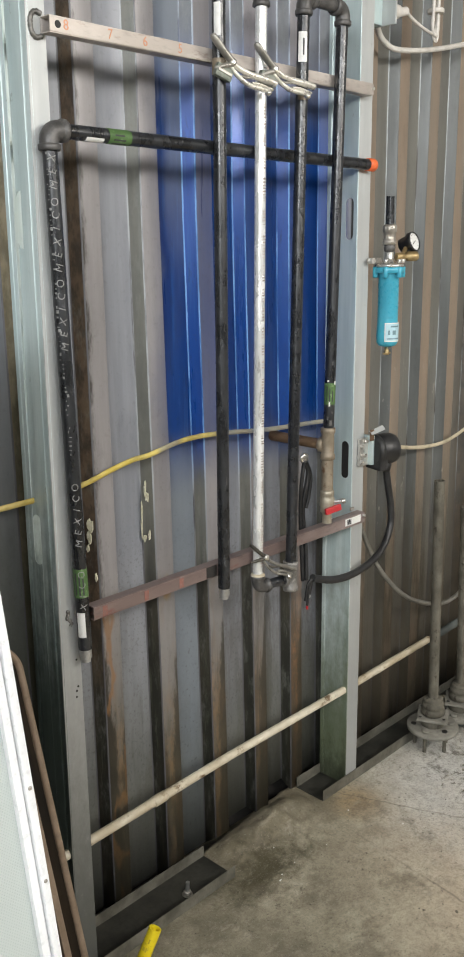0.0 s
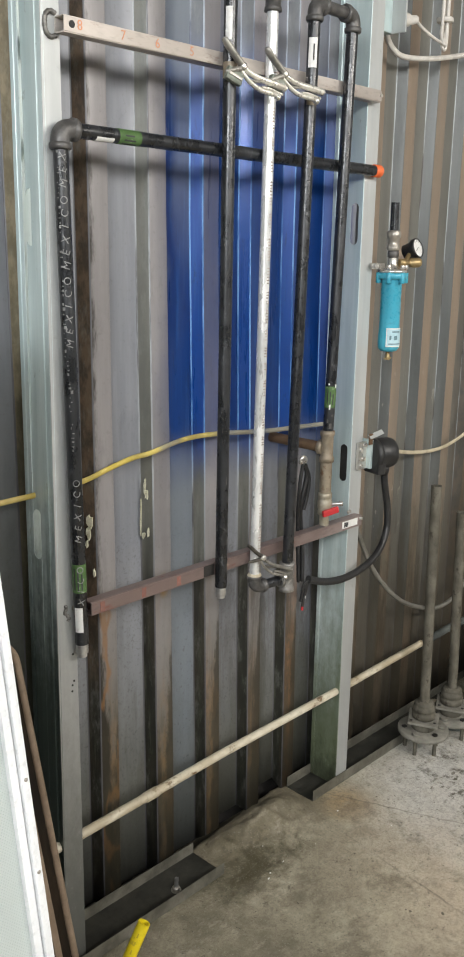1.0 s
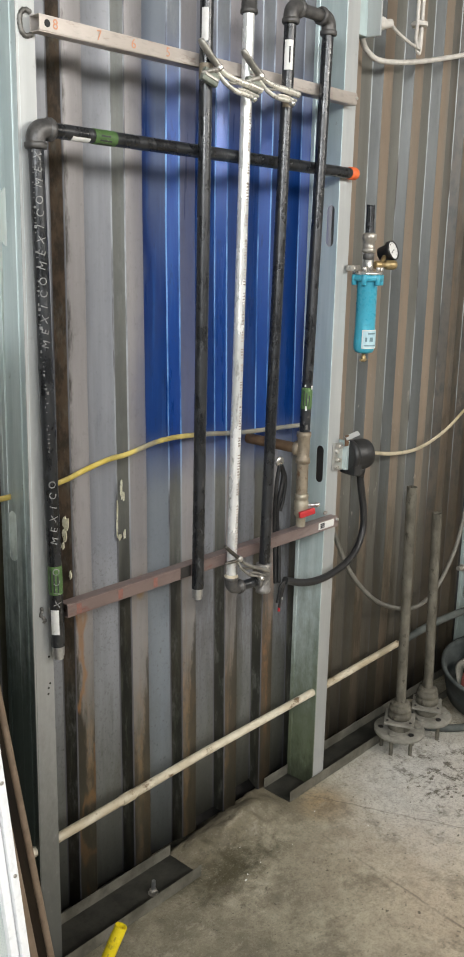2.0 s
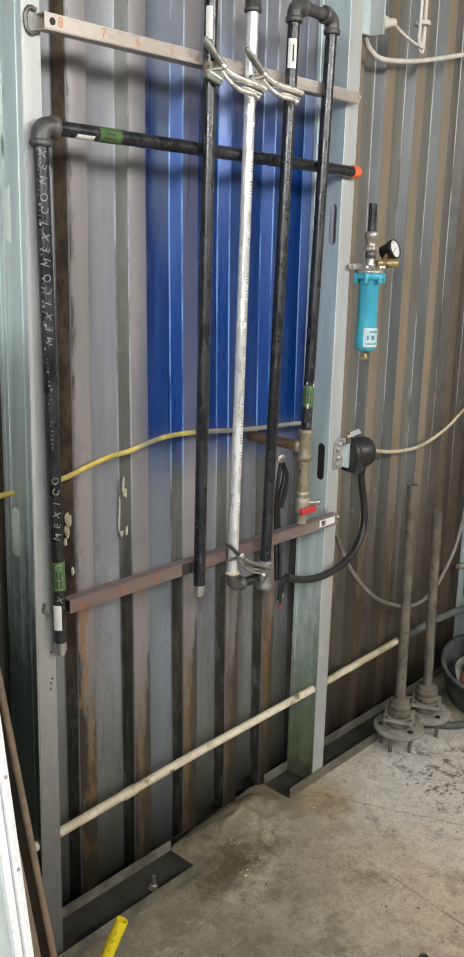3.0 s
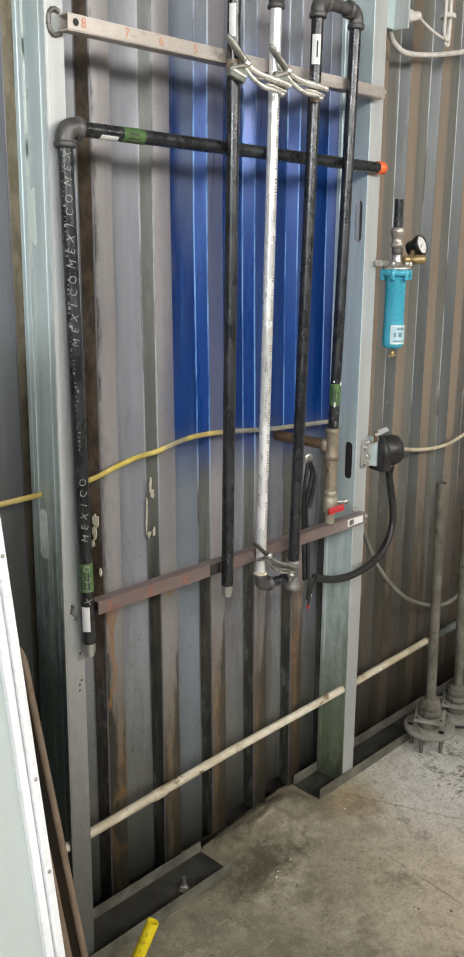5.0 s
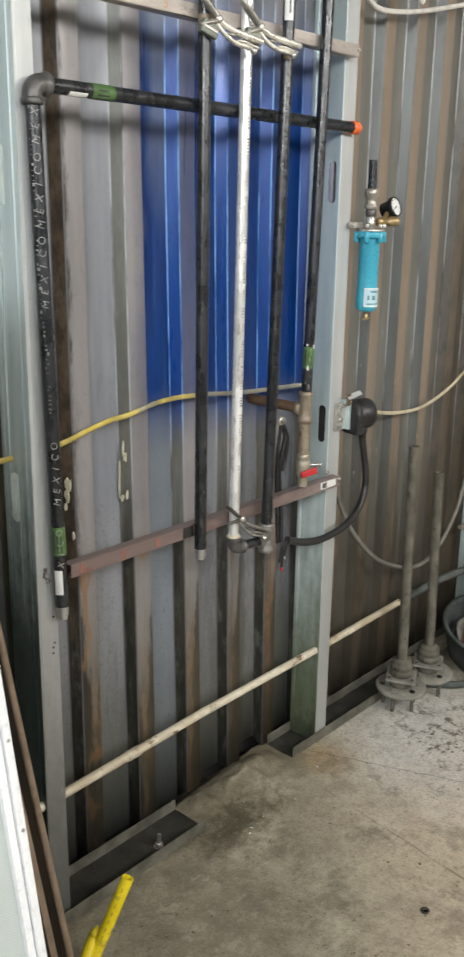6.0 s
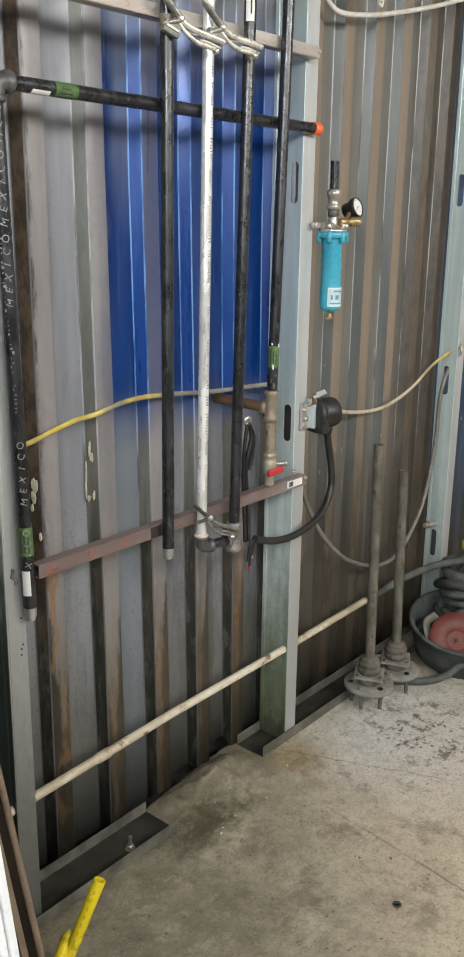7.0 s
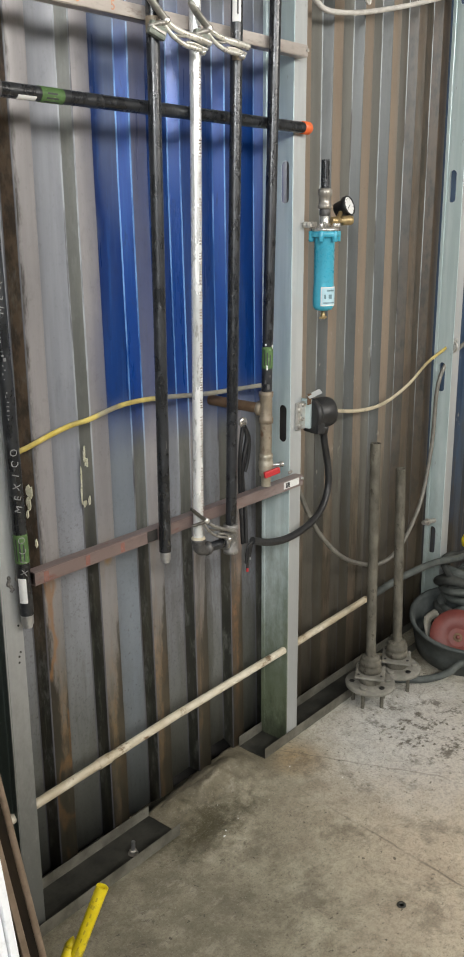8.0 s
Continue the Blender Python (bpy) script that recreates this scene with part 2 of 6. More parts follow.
    if not slope and not crest and not right:
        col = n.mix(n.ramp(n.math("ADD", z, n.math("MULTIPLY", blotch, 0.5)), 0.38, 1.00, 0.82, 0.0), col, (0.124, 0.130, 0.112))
        col = n.mix(n.math("MULTIPLY", n.ramp(n.noise(130.0, 4.0, rough=0.8), 0.54, 0.62), n.ramp(z, 0.80, 1.0, 0.32, 0.0)), col, (0.045, 0.042, 0.036))
        haze = n.math("MULTIPLY", n.math("MULTIPLY", n.ramp(x, 0.400, 0.425), n.ramp(x, 0.50, 0.56, 1.0, 0.0)), n.ramp(n.math("ADD", z, n.math("MULTIPLY", blotch, 0.3)), -0.05, 0.40, 0.55, 1.0))
        col = n.mix(n.math("MULTIPLY", haze, 0.62), col, (0.172, 0.208, 0.246))
    if right:
        col = n.mix(n.ramp(x, 1.95, 2.0), col, n.mix(n.ramp(streak, 0.4, 0.6), (0.020, 0.050, 0.105), (0.045, 0.085, 0.150)))
        # drips of black dirt that thicken towards the floor, and flecks of pale peeled paint
        drip = n.math("MULTIPLY", n.ramp(n.noise(27.0, 6.0, (1, 1, 0.09), 0.78, (3, 9, 1)), 0.47, 0.60), n.ramp(n.math("ADD", z, n.math("MULTIPLY", mottle, 0.5)), 0.45, 1.45, 0.85, 0.0))
        col = n.mix(drip, col, (0.048, 0.038, 0.024))
        fleck = n.math("MULTIPLY", n.ramp(n.noise(30.0, 5.0, (1, 1, 0.35), 0.7, (2, 7, 5)), 0.63, 0.67), n.math("MULTIPLY", n.ramp(z, 0.62, 0.74), n.ramp(z, 0.92, 1.40, 1.0, 0.0)))
        col = n.mix(n.math("MULTIPLY", fleck, 0.6), col, (0.42, 0.39, 0.35))
        corner = n.math("MULTIPLY", n.ramp(n.math("ADD", x, n.math("MULTIPLY", streak, 0.16)), 1.74, 1.86, 0.0, 0.75), n.ramp(x, 1.93, 1.97, 1.0, 0.0))
        col = n.mix(corner, col, n.mix(n.ramp(mottle, 0.4, 0.65), (0.085, 0.058, 0.036), (0.030, 0.024, 0.017)))
    # splashed dirt low on the wall, in a dark tone deepening towards the floor
    low_dark = n.ramp(n.math("ADD", z, n.math("MULTIPLY", n.math("ADD", mottle, streak), 0.42)), 0.45, 1.50 if right else 0.95, 0.80 if right else 0.52, 0.0)
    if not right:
        # shade of the leaning panel and stud, painted over the left bay
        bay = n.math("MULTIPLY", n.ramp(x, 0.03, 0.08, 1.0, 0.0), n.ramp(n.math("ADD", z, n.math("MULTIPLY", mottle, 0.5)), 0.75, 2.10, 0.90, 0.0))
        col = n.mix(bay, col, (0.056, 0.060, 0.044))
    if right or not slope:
        col = n.mix(low_dark, col, (0.060, 0.050, 0.034) if right else (0.056, 0.055, 0.040))
    if not right:
        # slopes get a lighter blue, painting in the light from the left
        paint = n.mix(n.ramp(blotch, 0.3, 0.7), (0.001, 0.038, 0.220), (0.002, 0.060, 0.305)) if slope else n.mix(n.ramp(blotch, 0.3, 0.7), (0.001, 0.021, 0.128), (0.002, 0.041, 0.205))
        paint = n.mix(n.ramp(n.noise(70.0, 5.0, (1, 1, 0.035), 0.7, (4, 1, 9)), 0.50, 0.70, 0.0, 0.45), paint, (0.010, 0.095, 0.320))
        paint = n.mix(n.ramp(n.noise(48.0, 6.0, (1, 1, 0.22), 0.75, (8, 6, 2)), 0.54, 0.68, 0.0, 0.5), paint, (0.004, 0.016, 0.075))
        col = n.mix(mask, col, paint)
    col = n.mix(n.math("MULTIPLY", n.ramp(speck, 0.60, 0.70), n.math("ADD", n.math("MULTIPLY", low, 0.35), 0.12)), col, (0.05, 0.042, 0.034))
    n.bump(n.math("ADD", blotch, n.math("MULTIPLY", speck, 0.25)), 0.25, 0.004)
    rough = n.ramp(streak, 0.3, 0.7, 0.32, 0.50)
    if not right:
        rough = n.math("SUBTRACT", rough, n.math("MULTIPLY", mask, 0.10))
    return n.done(col, rough, 0.15)


def concrete():
    n = Nodes("stained_concrete")
    x, y = n.axis(0), n.axis(1)
    big, mid, fine = n.noise(2.6, 6.0, rough=0.65), n.noise(13.0, 6.0, rough=0.7), n.noise(120.0, 4.0)
    col = n.mix(n.ramp(big, 0.32, 0.66), (0.275, 0.245, 0.172), (0.570, 0.515, 0.385))
    col = n.mix(n.ramp(mid, 0.38, 0.7, 0.0, 0.65), col, (0.200, 0.172, 0.122))
    # pale cement dust near the flanged stands
    dx, dy = n.math("SUBTRACT", x, 1.30), n.math("SUBTRACT", y, -0.34)
    d = n.math("SQRT", n.math("ADD", n.math("MULTIPLY", dx, dx), n.math("MULTIPLY", dy, dy)))
    dust = n.math("MULTIPLY", n.ramp(n.math("ADD", d, n.math("MULTIPLY", mid, 0.35)), 0.25, 0.75, 1.0, 0.0), 0.95)
    col = n.mix(dust, col, (0.665, 0.66, 0.63))
    # wet looking stain in front of the gap under the wall
    dx, dy = n.math("SUBTRACT", x, 0.560), n.math("MULTIPLY", n.math("SUBTRACT", y, -0.055), 1.8)
    d = n.math("SQRT", n.math("ADD", n.math("MULTIPLY", dx, dx), n.math("MULTIPLY", dy, dy)))
    wet = n.ramp(n.math("ADD", d, n.math("MULTIPLY", n.noise(20.0, 6.0, rough=0.75), 0.42)), 0.25, 0.42, 0.92, 0.0)
    # earthy crumbs heaped against the wall
    heap = n.math("MULTIPLY", n.ramp(n.math("ADD", y, n.math("MULTIPLY", mid, 0.16)), -0.02, 0.10), n.math("MULTIPLY", n.ramp(x, 0.44, 0.54), n.ramp(x, 0.84, 0.94, 1.0, 0.0)))
    # rust stain by the channel's end
    dx, dy = n.math("SUBTRACT", x, 0.93), n.math("SUBTRACT", y, -0.075)
    d = n.math("SQRT", n.math("ADD", n.math("MULTIPLY", dx, dx), n.math("MULTIPLY", dy, dy)))
    col = n.mix(n.ramp(n.math("ADD", d, n.math("MULTIPLY", mid, 0.14)), 0.06, 0.20, 0.75, 0.0), col, (0.36, 0.225, 0.070))
    # dark scabs of dirt trodden into the dust
    dx, dy = n.math("SUBTRACT", x, 1.32), n.math("SUBTRACT", y, -0.29)
    d = n.math("SQRT", n.math("ADD", n.math("MULTIPLY", dx, dx), n.math("MULTIPLY", dy, dy)))
    scab = n.math("MULTIPLY", n.ramp(n.noise(19.0, 6.0, rough=0.80, shift=(1, 6, 0)), 0.50, 0.61), n.ramp(d, 0.10, 0.32, 0.92, 0.0))
    # a darker olive tone along the channel and towards the left
    far = n.math("MULTIPLY", n.ramp(n.math("ADD", x, n.math("MULTIPLY", big, 0.5)), 0.55, 1.25, 0.54, 0.0), n.ramp(n.math("ADD", y, n.math("MULTIPLY", mid, 0.4)), -0.46, -0.02, 0.30, 1.0))
    col = n.mix(far, col, (0.080, 0.074, 0.046))
    # warm tan patch painted lighter, for lamplight on the near right floor
    dx, dy = n.math("SUBTRACT", x, 1.20), n.math("SUBTRACT", y, -1.00)
    d = n.math("SQRT", n.math("ADD", n.math("MULTIPLY", dx, dx), n.math("MULTIPLY", dy, dy)))
    warm = n.ramp(n.math("ADD", d, n.math("MULTIPLY", n.math("SUBTRACT", big, 0.5), 1.0)), 0.45, 1.05, 1.0, 0.0)
    col = n.mix(n.math("MULTIPLY", warm, 0.70), col, (0.64, 0.530, 0.405))
    # brown drag marks beyond the channel
    drag = n.math("MULTIPLY", n.ramp(n.noise(10.0, 6.0, (1.0, 0.6, 1), 0.75, (5, 5, 0)), 0.50, 0.64), n.ramp(y, -0.75, -0.45, 0.45, 0.0))
    col = n.mix(drag, col, (0.235, 0.165, 0.105))
    col = n.mix(n.math("MULTIPLY", heap, 0.72), col, n.mix(n.ramp(mid, 0.4, 0.62), (0.085, 0.070, 0.042), (0.180, 0.152, 0.098)))
    col = n.mix(wet, col, (0.050, 0.043, 0.018))
    blots = n.ramp(n.noise(7.0, 6.0, rough=0.75, shift=(2, 9, 0)), 0.52, 0.64)
    col = n.mix(n.math("MULTIPLY", blots, 0.50), col, (0.135, 0.115, 0.082))
    col = n.mix(n.math("MULTIPLY", n.math("MULTIPLY", dust, dust), 0.45), col, (0.66, 0.66, 0.635))
    col = n.mix(scab, col, (0.085, 0.070, 0.050))
    # two hairline cracks
    wob = n.math("MULTIPLY", n.math("SUBTRACT", n.noise(24.0, 3.0), 0.5), 0.012)
    c1 = n.math("ABSOLUTE", n.math("ADD", n.math("SUBTRACT", x, n.math("MULTIPLY_ADD", y, 0.125, 0.832)), wob))
    c2 = n.math("ABSOLUTE", n.math("ADD", n.math("SUBTRACT", x, n.math("MULTIPLY_ADD", y, -0.42, 0.924)), wob))
    k1 = n.math("MULTIPLY", n.ramp(c1, 0.0006, 0.0050, 0.60, 0.0), n.ramp(y, -0.72, -0.12, 1.0, 0.3))
    k2 = n.ramp(c2, 0.0008, 0.005, 0.36, 0.0)
    crack = n.math("MULTIPLY", n.math("MAXIMUM", k1, k2), n.ramp(n.noise(9.0, 3.0), 0.35, 0.55))
    col = n.mix(crack, col, (0.06, 0.05, 0.04))
    grit = n.noise(44.0, 6.0, rough=0.8, shift=(8, 1, 0))
    col = n.mix(n.ramp(grit, 0.46, 0.70, 0.0, 0.42), col, (0.135, 0.115, 0.082))
    col = n.mix(n.ramp(grit, 0.26, 0.46, 0.30, 0.0), col, (0.46, 0.43, 0.37))
    grain = n.noise(125.0, 5.0, rough=0.85)
    col = n.mix(n.ramp(grain, 0.44, 0.68, 0.0, 0.42), col, (0.105, 0.090, 0.066))
    speckle = n.noise(210.0, 3.0, rough=0.8, shift=(7, 2, 0))
    col = n.mix(n.ramp(speckle, 0.56, 0.70, 0.0, 0.5), col, (0.080, 0.068, 0.050))
    col = n.mix(n.ramp(speckle, 0.28, 0.42, 0.35, 0.0), col, (0.52, 0.48, 0.40))
    scrape = n.noise(18.0, 6.0, (0.8, 1.2, 1), 0.75, (3, 5, 0))
    col = n.mix(n.ramp(scrape, 0.54, 0.70, 0.0, 0.28), col, (0.55, 0.50, 0.40))
    # scattered crumbs and drops of oil
    drops = n.ramp(n.noise(62.0, 2.0, rough=0.5, shift=(1, 3, 0)), 0.715, 0.745)
    col = n.mix(n.math("MULTIPLY", drops, 0.75), col, (0.060, 0.050, 0.036))
    pits = n.ramp(n.noise(55.0, 4.0, rough=0.7, shift=(4, 4, 0)), 0.60, 0.70)
    col = n.mix(n.math("MULTIPLY", pits, 0.6), col, (0.07, 0.058, 0.042))
    n.bump(n.math("SUBTRACT", n.math("ADD", mid, n.math("MULTIPLY", fine, 0.4)), n.math("ADD", crack, n.math("MULTIPLY", pits, 0.4))), 0.45, 0.006)
    return n.done(col, n.ramp(mid, 0.3, 0.7, 0.55, 0.8), 0.0, 0.4)


SHEET = {
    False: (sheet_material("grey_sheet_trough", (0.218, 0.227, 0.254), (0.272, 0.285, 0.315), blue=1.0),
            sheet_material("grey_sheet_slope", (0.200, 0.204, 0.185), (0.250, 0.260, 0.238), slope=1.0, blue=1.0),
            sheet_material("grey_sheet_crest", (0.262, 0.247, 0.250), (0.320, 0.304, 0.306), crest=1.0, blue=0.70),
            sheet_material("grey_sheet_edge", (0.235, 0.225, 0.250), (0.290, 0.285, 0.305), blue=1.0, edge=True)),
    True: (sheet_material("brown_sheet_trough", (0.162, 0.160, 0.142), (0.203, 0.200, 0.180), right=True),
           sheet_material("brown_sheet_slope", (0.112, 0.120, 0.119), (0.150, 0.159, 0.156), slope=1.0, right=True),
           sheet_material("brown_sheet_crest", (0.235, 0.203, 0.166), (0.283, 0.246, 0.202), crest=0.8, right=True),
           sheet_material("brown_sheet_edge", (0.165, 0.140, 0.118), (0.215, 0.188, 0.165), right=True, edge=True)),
}
CONCRETE = concrete()
GALV = plain("galvanised_steel", (0.50, 0.61, 0.61), (0.62, 0.72, 0.72), 0.36, 0.22, 9.0, 60.0, 0.06, (1, 1, 0.25))
def stud_material():
    """Galvanised steel with dull spangle, faint runs and splashes of dirt near the floor."""
    n = Nodes("galvanised_stud_steel")
    x, z = n.axis(0), n.axis(2)
    run, spot, big = n.noise(30.0, 5.0, (1, 1, 0.05)), n.noise(40.0, 6.0, (1, 1, 0.5), 0.75), n.noise(6.0, 4.0, (1, 1, 0.3))
    col = n.mix(n.ramp(run, 0.35, 0.65), (0.55, 0.67, 0.67), (0.70, 0.80, 0.80))
    col = n.mix(n.ramp(big, 0.45, 0.7, 0.0, 0.5), col, (0.40, 0.50, 0.49))
    splash = n.ramp(n.math("ADD", z, n.math("MULTIPLY", n.math("ADD", spot, big), 0.55)), 0.55, 1.25, 0.75, 0.0)
    col = n.mix(splash, col, (0.16, 0.17, 0.12))
    # panel's shade on the crooked stud, painted dark green; lighter green on the next
    wave = n.math("MULTIPLY", n.math("ADD", n.math("SUBTRACT", spot, 0.5), n.math("SUBTRACT", run, 0.5)), 0.45)
    stud_dark = n.math("MULTIPLY", n.ramp(n.math("ADD", z, wave), 0.62, 1.14, 0.92, 0.0), n.ramp(x, 0.2, 0.5, 1.0, 0.0))
    col = n.mix(stud_dark, col, n.mix(n.ramp(run, 0.4, 0.6), (0.030, 0.046, 0.038), (0.060, 0.085, 0.074)))
    green_tint = n.math("MULTIPLY", n.ramp(n.math("ADD", z, wave), 0.10, 0.80, 0.80, 0.0), n.math("MULTIPLY", n.ramp(x, 0.8, 0.9), n.ramp(x, 1.2, 1.4, 1.0, 0.0)))
    col = n.mix(green_tint, col, (0.135, 0.165, 0.080))
    muck = n.ramp(n.math("ADD", z, n.math("MULTIPLY", spot, 0.30)), 0.13, 0.30, 0.85, 0.0)
    col = n.mix(muck, col, (0.040, 0.044, 0.028))
    col = n.mix(n.ramp(spot, 0.62, 0.70, 0.0, 0.5), col, (0.24, 0.26, 0.24))
    n.bump(n.math("ADD", run, spot), 0.06, 0.002)
    return n.done(col, n.ramp(run, 0.3, 0.7, 0.28, 0.45), 0.25)


STUD = stud_material()
def flange_material():
    """Dusty galvanised steel, cool grey, with faint runs, floor grime and a painted fall-off of light."""
    n = Nodes("dusty_galvanised_steel")
    x, z = n.axis(0), n.axis(2)
    run, spot, big = n.noise(26.0, 5.0, (1, 1, 0.06), 0.6, (2, 0, 5)), n.noise(48.0, 6.0, (1, 1, 0.6), 0.75, (0, 3, 1)), n.noise(5.0, 4.0, (1, 1, 0.35))
    col = n.mix(n.ramp(run, 0.35, 0.68), (0.455, 0.475, 0.475), (0.55, 0.57, 0.565))
    col = n.mix(n.ramp(big, 0.42, 0.7, 0.0, 0.55), col, (0.41, 0.415, 0.41))
    # floor grime below; higher up, the lamps' fall-off put into the colour
    grime = n.ramp(n.math("ADD", z, n.math("MULTIPLY", n.math("ADD", spot, big), 0.5)), 0.60, 1.95, 0.85, 0.0)
    col = n.mix(n.math("MULTIPLY", grime, n.ramp(x, 0.5, 0.9, 1.0, 0.55)), col, (0.210, 0.208, 0.196))
    # the crooked stud's flange, darker towards its foot
    stud_dark = n.math("MULTIPLY", n.ramp(n.math("ADD", z, n.math("MULTIPLY", spot, 0.45)), 0.25, 0.85, 0.75, 0.0), n.ramp(x, 0.2, 0.5, 1.0, 0.0))
    col = n.mix(stud_dark, col, (0.090, 0.096, 0.084))
    col = n.mix(n.ramp(spot, 0.60, 0.70, 0.0, 0.4), col, (0.30, 0.285, 0.265))
    n.bump(n.math("ADD", run, spot), 0.05, 0.002)
    return n.done(col, n.ramp(spot, 0.3, 0.7, 0.36, 0.52), 0.2)


GALV_FLANGE = flange_material()
TRACK = plain("dirty_track_steel", (0.016, 0.016, 0.013), (0.046, 0.044, 0.035), 0.6, 0.1, 16.0, 90.0, 0.2)
TRACK_LIP = plain("scuffed_track_lip", (0.105, 0.10, 0.08), (0.20, 0.19, 0.155), 0.55, 0.3, 18.0, 90.0, 0.2)
BLACK_PIPE = plain("black_lacquered_steel_pipe", (0.010, 0.011, 0.013), (0.022, 0.024, 0.028), 0.26, 0.15, 30.0, 190.0, 0.15, (1, 1, 0.5), spec=0.8, wear=(0.060, 0.063, 0.068))
CUT_STEEL = plain("bare_threaded_steel", (0.46, 0.46, 0.455), (0.60, 0.60, 0.59), 0.33, 0.85, 40.0, 220.0, 0.2)
SILVER = plain("zinc_conduit", (0.80, 0.81, 0.80), (0.93, 0.93, 0.92), 0.24, 0.45, 26.0, 120.0, 0.12, (1, 1, 0.3), wear=(0.50, 0.50, 0.48))
IRON = plain("grey_malleable_iron", (0.085, 0.082, 0.080), (0.150, 0.145, 0.140), 0.42, 0.45, 30.0, 170.0, 0.25)
OLD_IRON = plain("weathered_brown_iron", (0.22, 0.18, 0.13), (0.32, 0.27, 0.20), 0.5, 0.35, 26.0, 150.0, 0.3, wear=(0.15, 0.085, 0.045))
RUST_PIPE = plain("rusty_pipe_nipple", (0.13, 0.075, 0.040), (0.20, 0.13, 0.075), 0.65, 0.2, 22.0, 130.0, 0.3)
RAIL_TOP = plain("pale_mill_steel_tube", (0.46, 0.41, 0.37), (0.61, 0.56, 0.52), 0.40, 0.3, 14.0, 120.0, 0.1, (0.3, 1, 1), wear=(0.36, 0.285, 0.24))
RAIL_MID = plain("red_primed_steel_tube", (0.205, 0.152, 0.140), (0.300, 0.245, 0.232), 0.38, 0.3, 9.0, 120.0, 0.12, (0.3, 1, 1), wear=(0.20, 0.085, 0.065))
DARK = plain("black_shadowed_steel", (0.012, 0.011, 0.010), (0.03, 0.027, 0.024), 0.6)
ORANGE = plain("orange_cap_plastic", (0.75, 0.13, 0.035), (0.85, 0.18, 0.05), 0.4)
MARK = plain("faded_brick_red_mark", (0.26, 0.105, 0.078), (0.22, 0.12, 0.10), 0.7, scale=90.0, wear=(0.26, 0.18, 0.16))
CRAYON = plain("orange_paint_marker", (0.60, 0.27, 0.15), (0.52, 0.30, 0.20), 0.7)
GREEN = plain("green_tape_label", (0.060, 0.125, 0.036), (0.090, 0.175, 0.055), 0.45, scale=40.0, wear=(0.20, 0.30, 0.14))
WHITE_TAG = plain("white_paper_tag", (0.72, 0.72, 0.70), (0.82, 0.82, 0.80), 0.6)
INK = plain("black_label_ink", (0.03, 0.03, 0.035), (0.05, 0.05, 0.05), 0.6)
WHITE_INK = plain("white_stencil_ink", (0.19, 0.19, 0.185), (0.33, 0.33, 0.32), 0.6, scale=90.0, wear=(0.025, 0.025, 0.026))
RED_INK = plain("faded_brown_print", (0.20, 0.15, 0.125), (0.38, 0.31, 0.27), 0.5, scale=80.0)
TEAL = plain("teal_enamelled_housing", (0.055, 0.36, 0.50), (0.070, 0.43, 0.57), 0.30, 0.0, 10.0, 100.0, 0.05)
CHROME = plain("bright_cast_zinc", (0.60, 0.58, 0.54), (0.74, 0.72, 0.68), 0.28, 0.8, 30.0, 150.0, 0.1)
NICKEL = plain("dull_pipe_union", (0.36, 0.33, 0.29), (0.50, 0.47, 0.42), 0.36, 0.6, 30.0, 150.0, 0.2)
BRASS = plain("aged_brass", (0.34, 0.245, 0.115), (0.46, 0.35, 0.18), 0.36, 0.6, 30.0, 150.0, 0.15)
RUBBER = plain("black_rubber", (0.014, 0.014, 0.015), (0.028, 0.028, 0.028), 0.38, 0.0, 30.0, 160.0, 0.15)
CABLE_GREY = plain("grey_cable_sheath", (0.145, 0.138, 0.118), (0.215, 0.205, 0.178), 0.42, 0.0, 30.0)
CABLE_WHITE = plain("white_cord_sheath", (0.58, 0.55, 0.51), (0.70, 0.67, 0.62), 0.45, 0.0, 30.0)
RED = plain("red_vinyl_lever", (0.40, 0.018, 0.024), (0.50, 0.030, 0.034), 0.4)
TOOL = plain("nickel_plated_tool_steel", (0.62, 0.60, 0.54), (0.80, 0.78, 0.71), 0.27, 0.55, 24.0, 140.0, 0.12, wear=(0.22, 0.20, 0.17))
CREAM_PIPE = plain("grimy_cream_pipe", (0.44, 0.37, 0.255), (0.66, 0.61, 0.49), 0.34, 0.0, 12.0, 110.0, 0.15, (0.6, 1, 1), wear=(0.150, 0.095, 0.048))
DUSTY_STEEL = plain("cement_dusted_steel", (0.080, 0.073, 0.055), (0.165, 0.152, 0.120), 0.75, 0.05, 22.0, 120.0, 0.3, (1, 1, 0.6), wear=(0.045, 0.037, 0.026))
DUSTY_PLATE = plain("cement_dusted_plate", (0.175, 0.167, 0.140), (0.275, 0.262, 0.225), 0.8, 0.05, 20.0, 130.0, 0.3)
PANEL_FRAME = plain("white_aluminium_frame", (0.74, 0.75, 0.76), (0.79, 0.80, 0.81), 0.42, 0.0, 5.0, 90.0, 0.05)
BOARD = plain("stained_brown_board", (0.008, 0.006, 0.004), (0.022, 0.015, 0.009), 0.7, 0.0, 12.0, 90.0, 0.3, (1, 1, 0.2), spec=0.15, wear=(0.010, 0.007, 0.005))
BOARD_RIM = plain("tan_board_edging", (0.185, 0.132, 0.088), (0.27, 0.20, 0.14), 0.5, 0.0, 16.0, 100.0, 0.15)
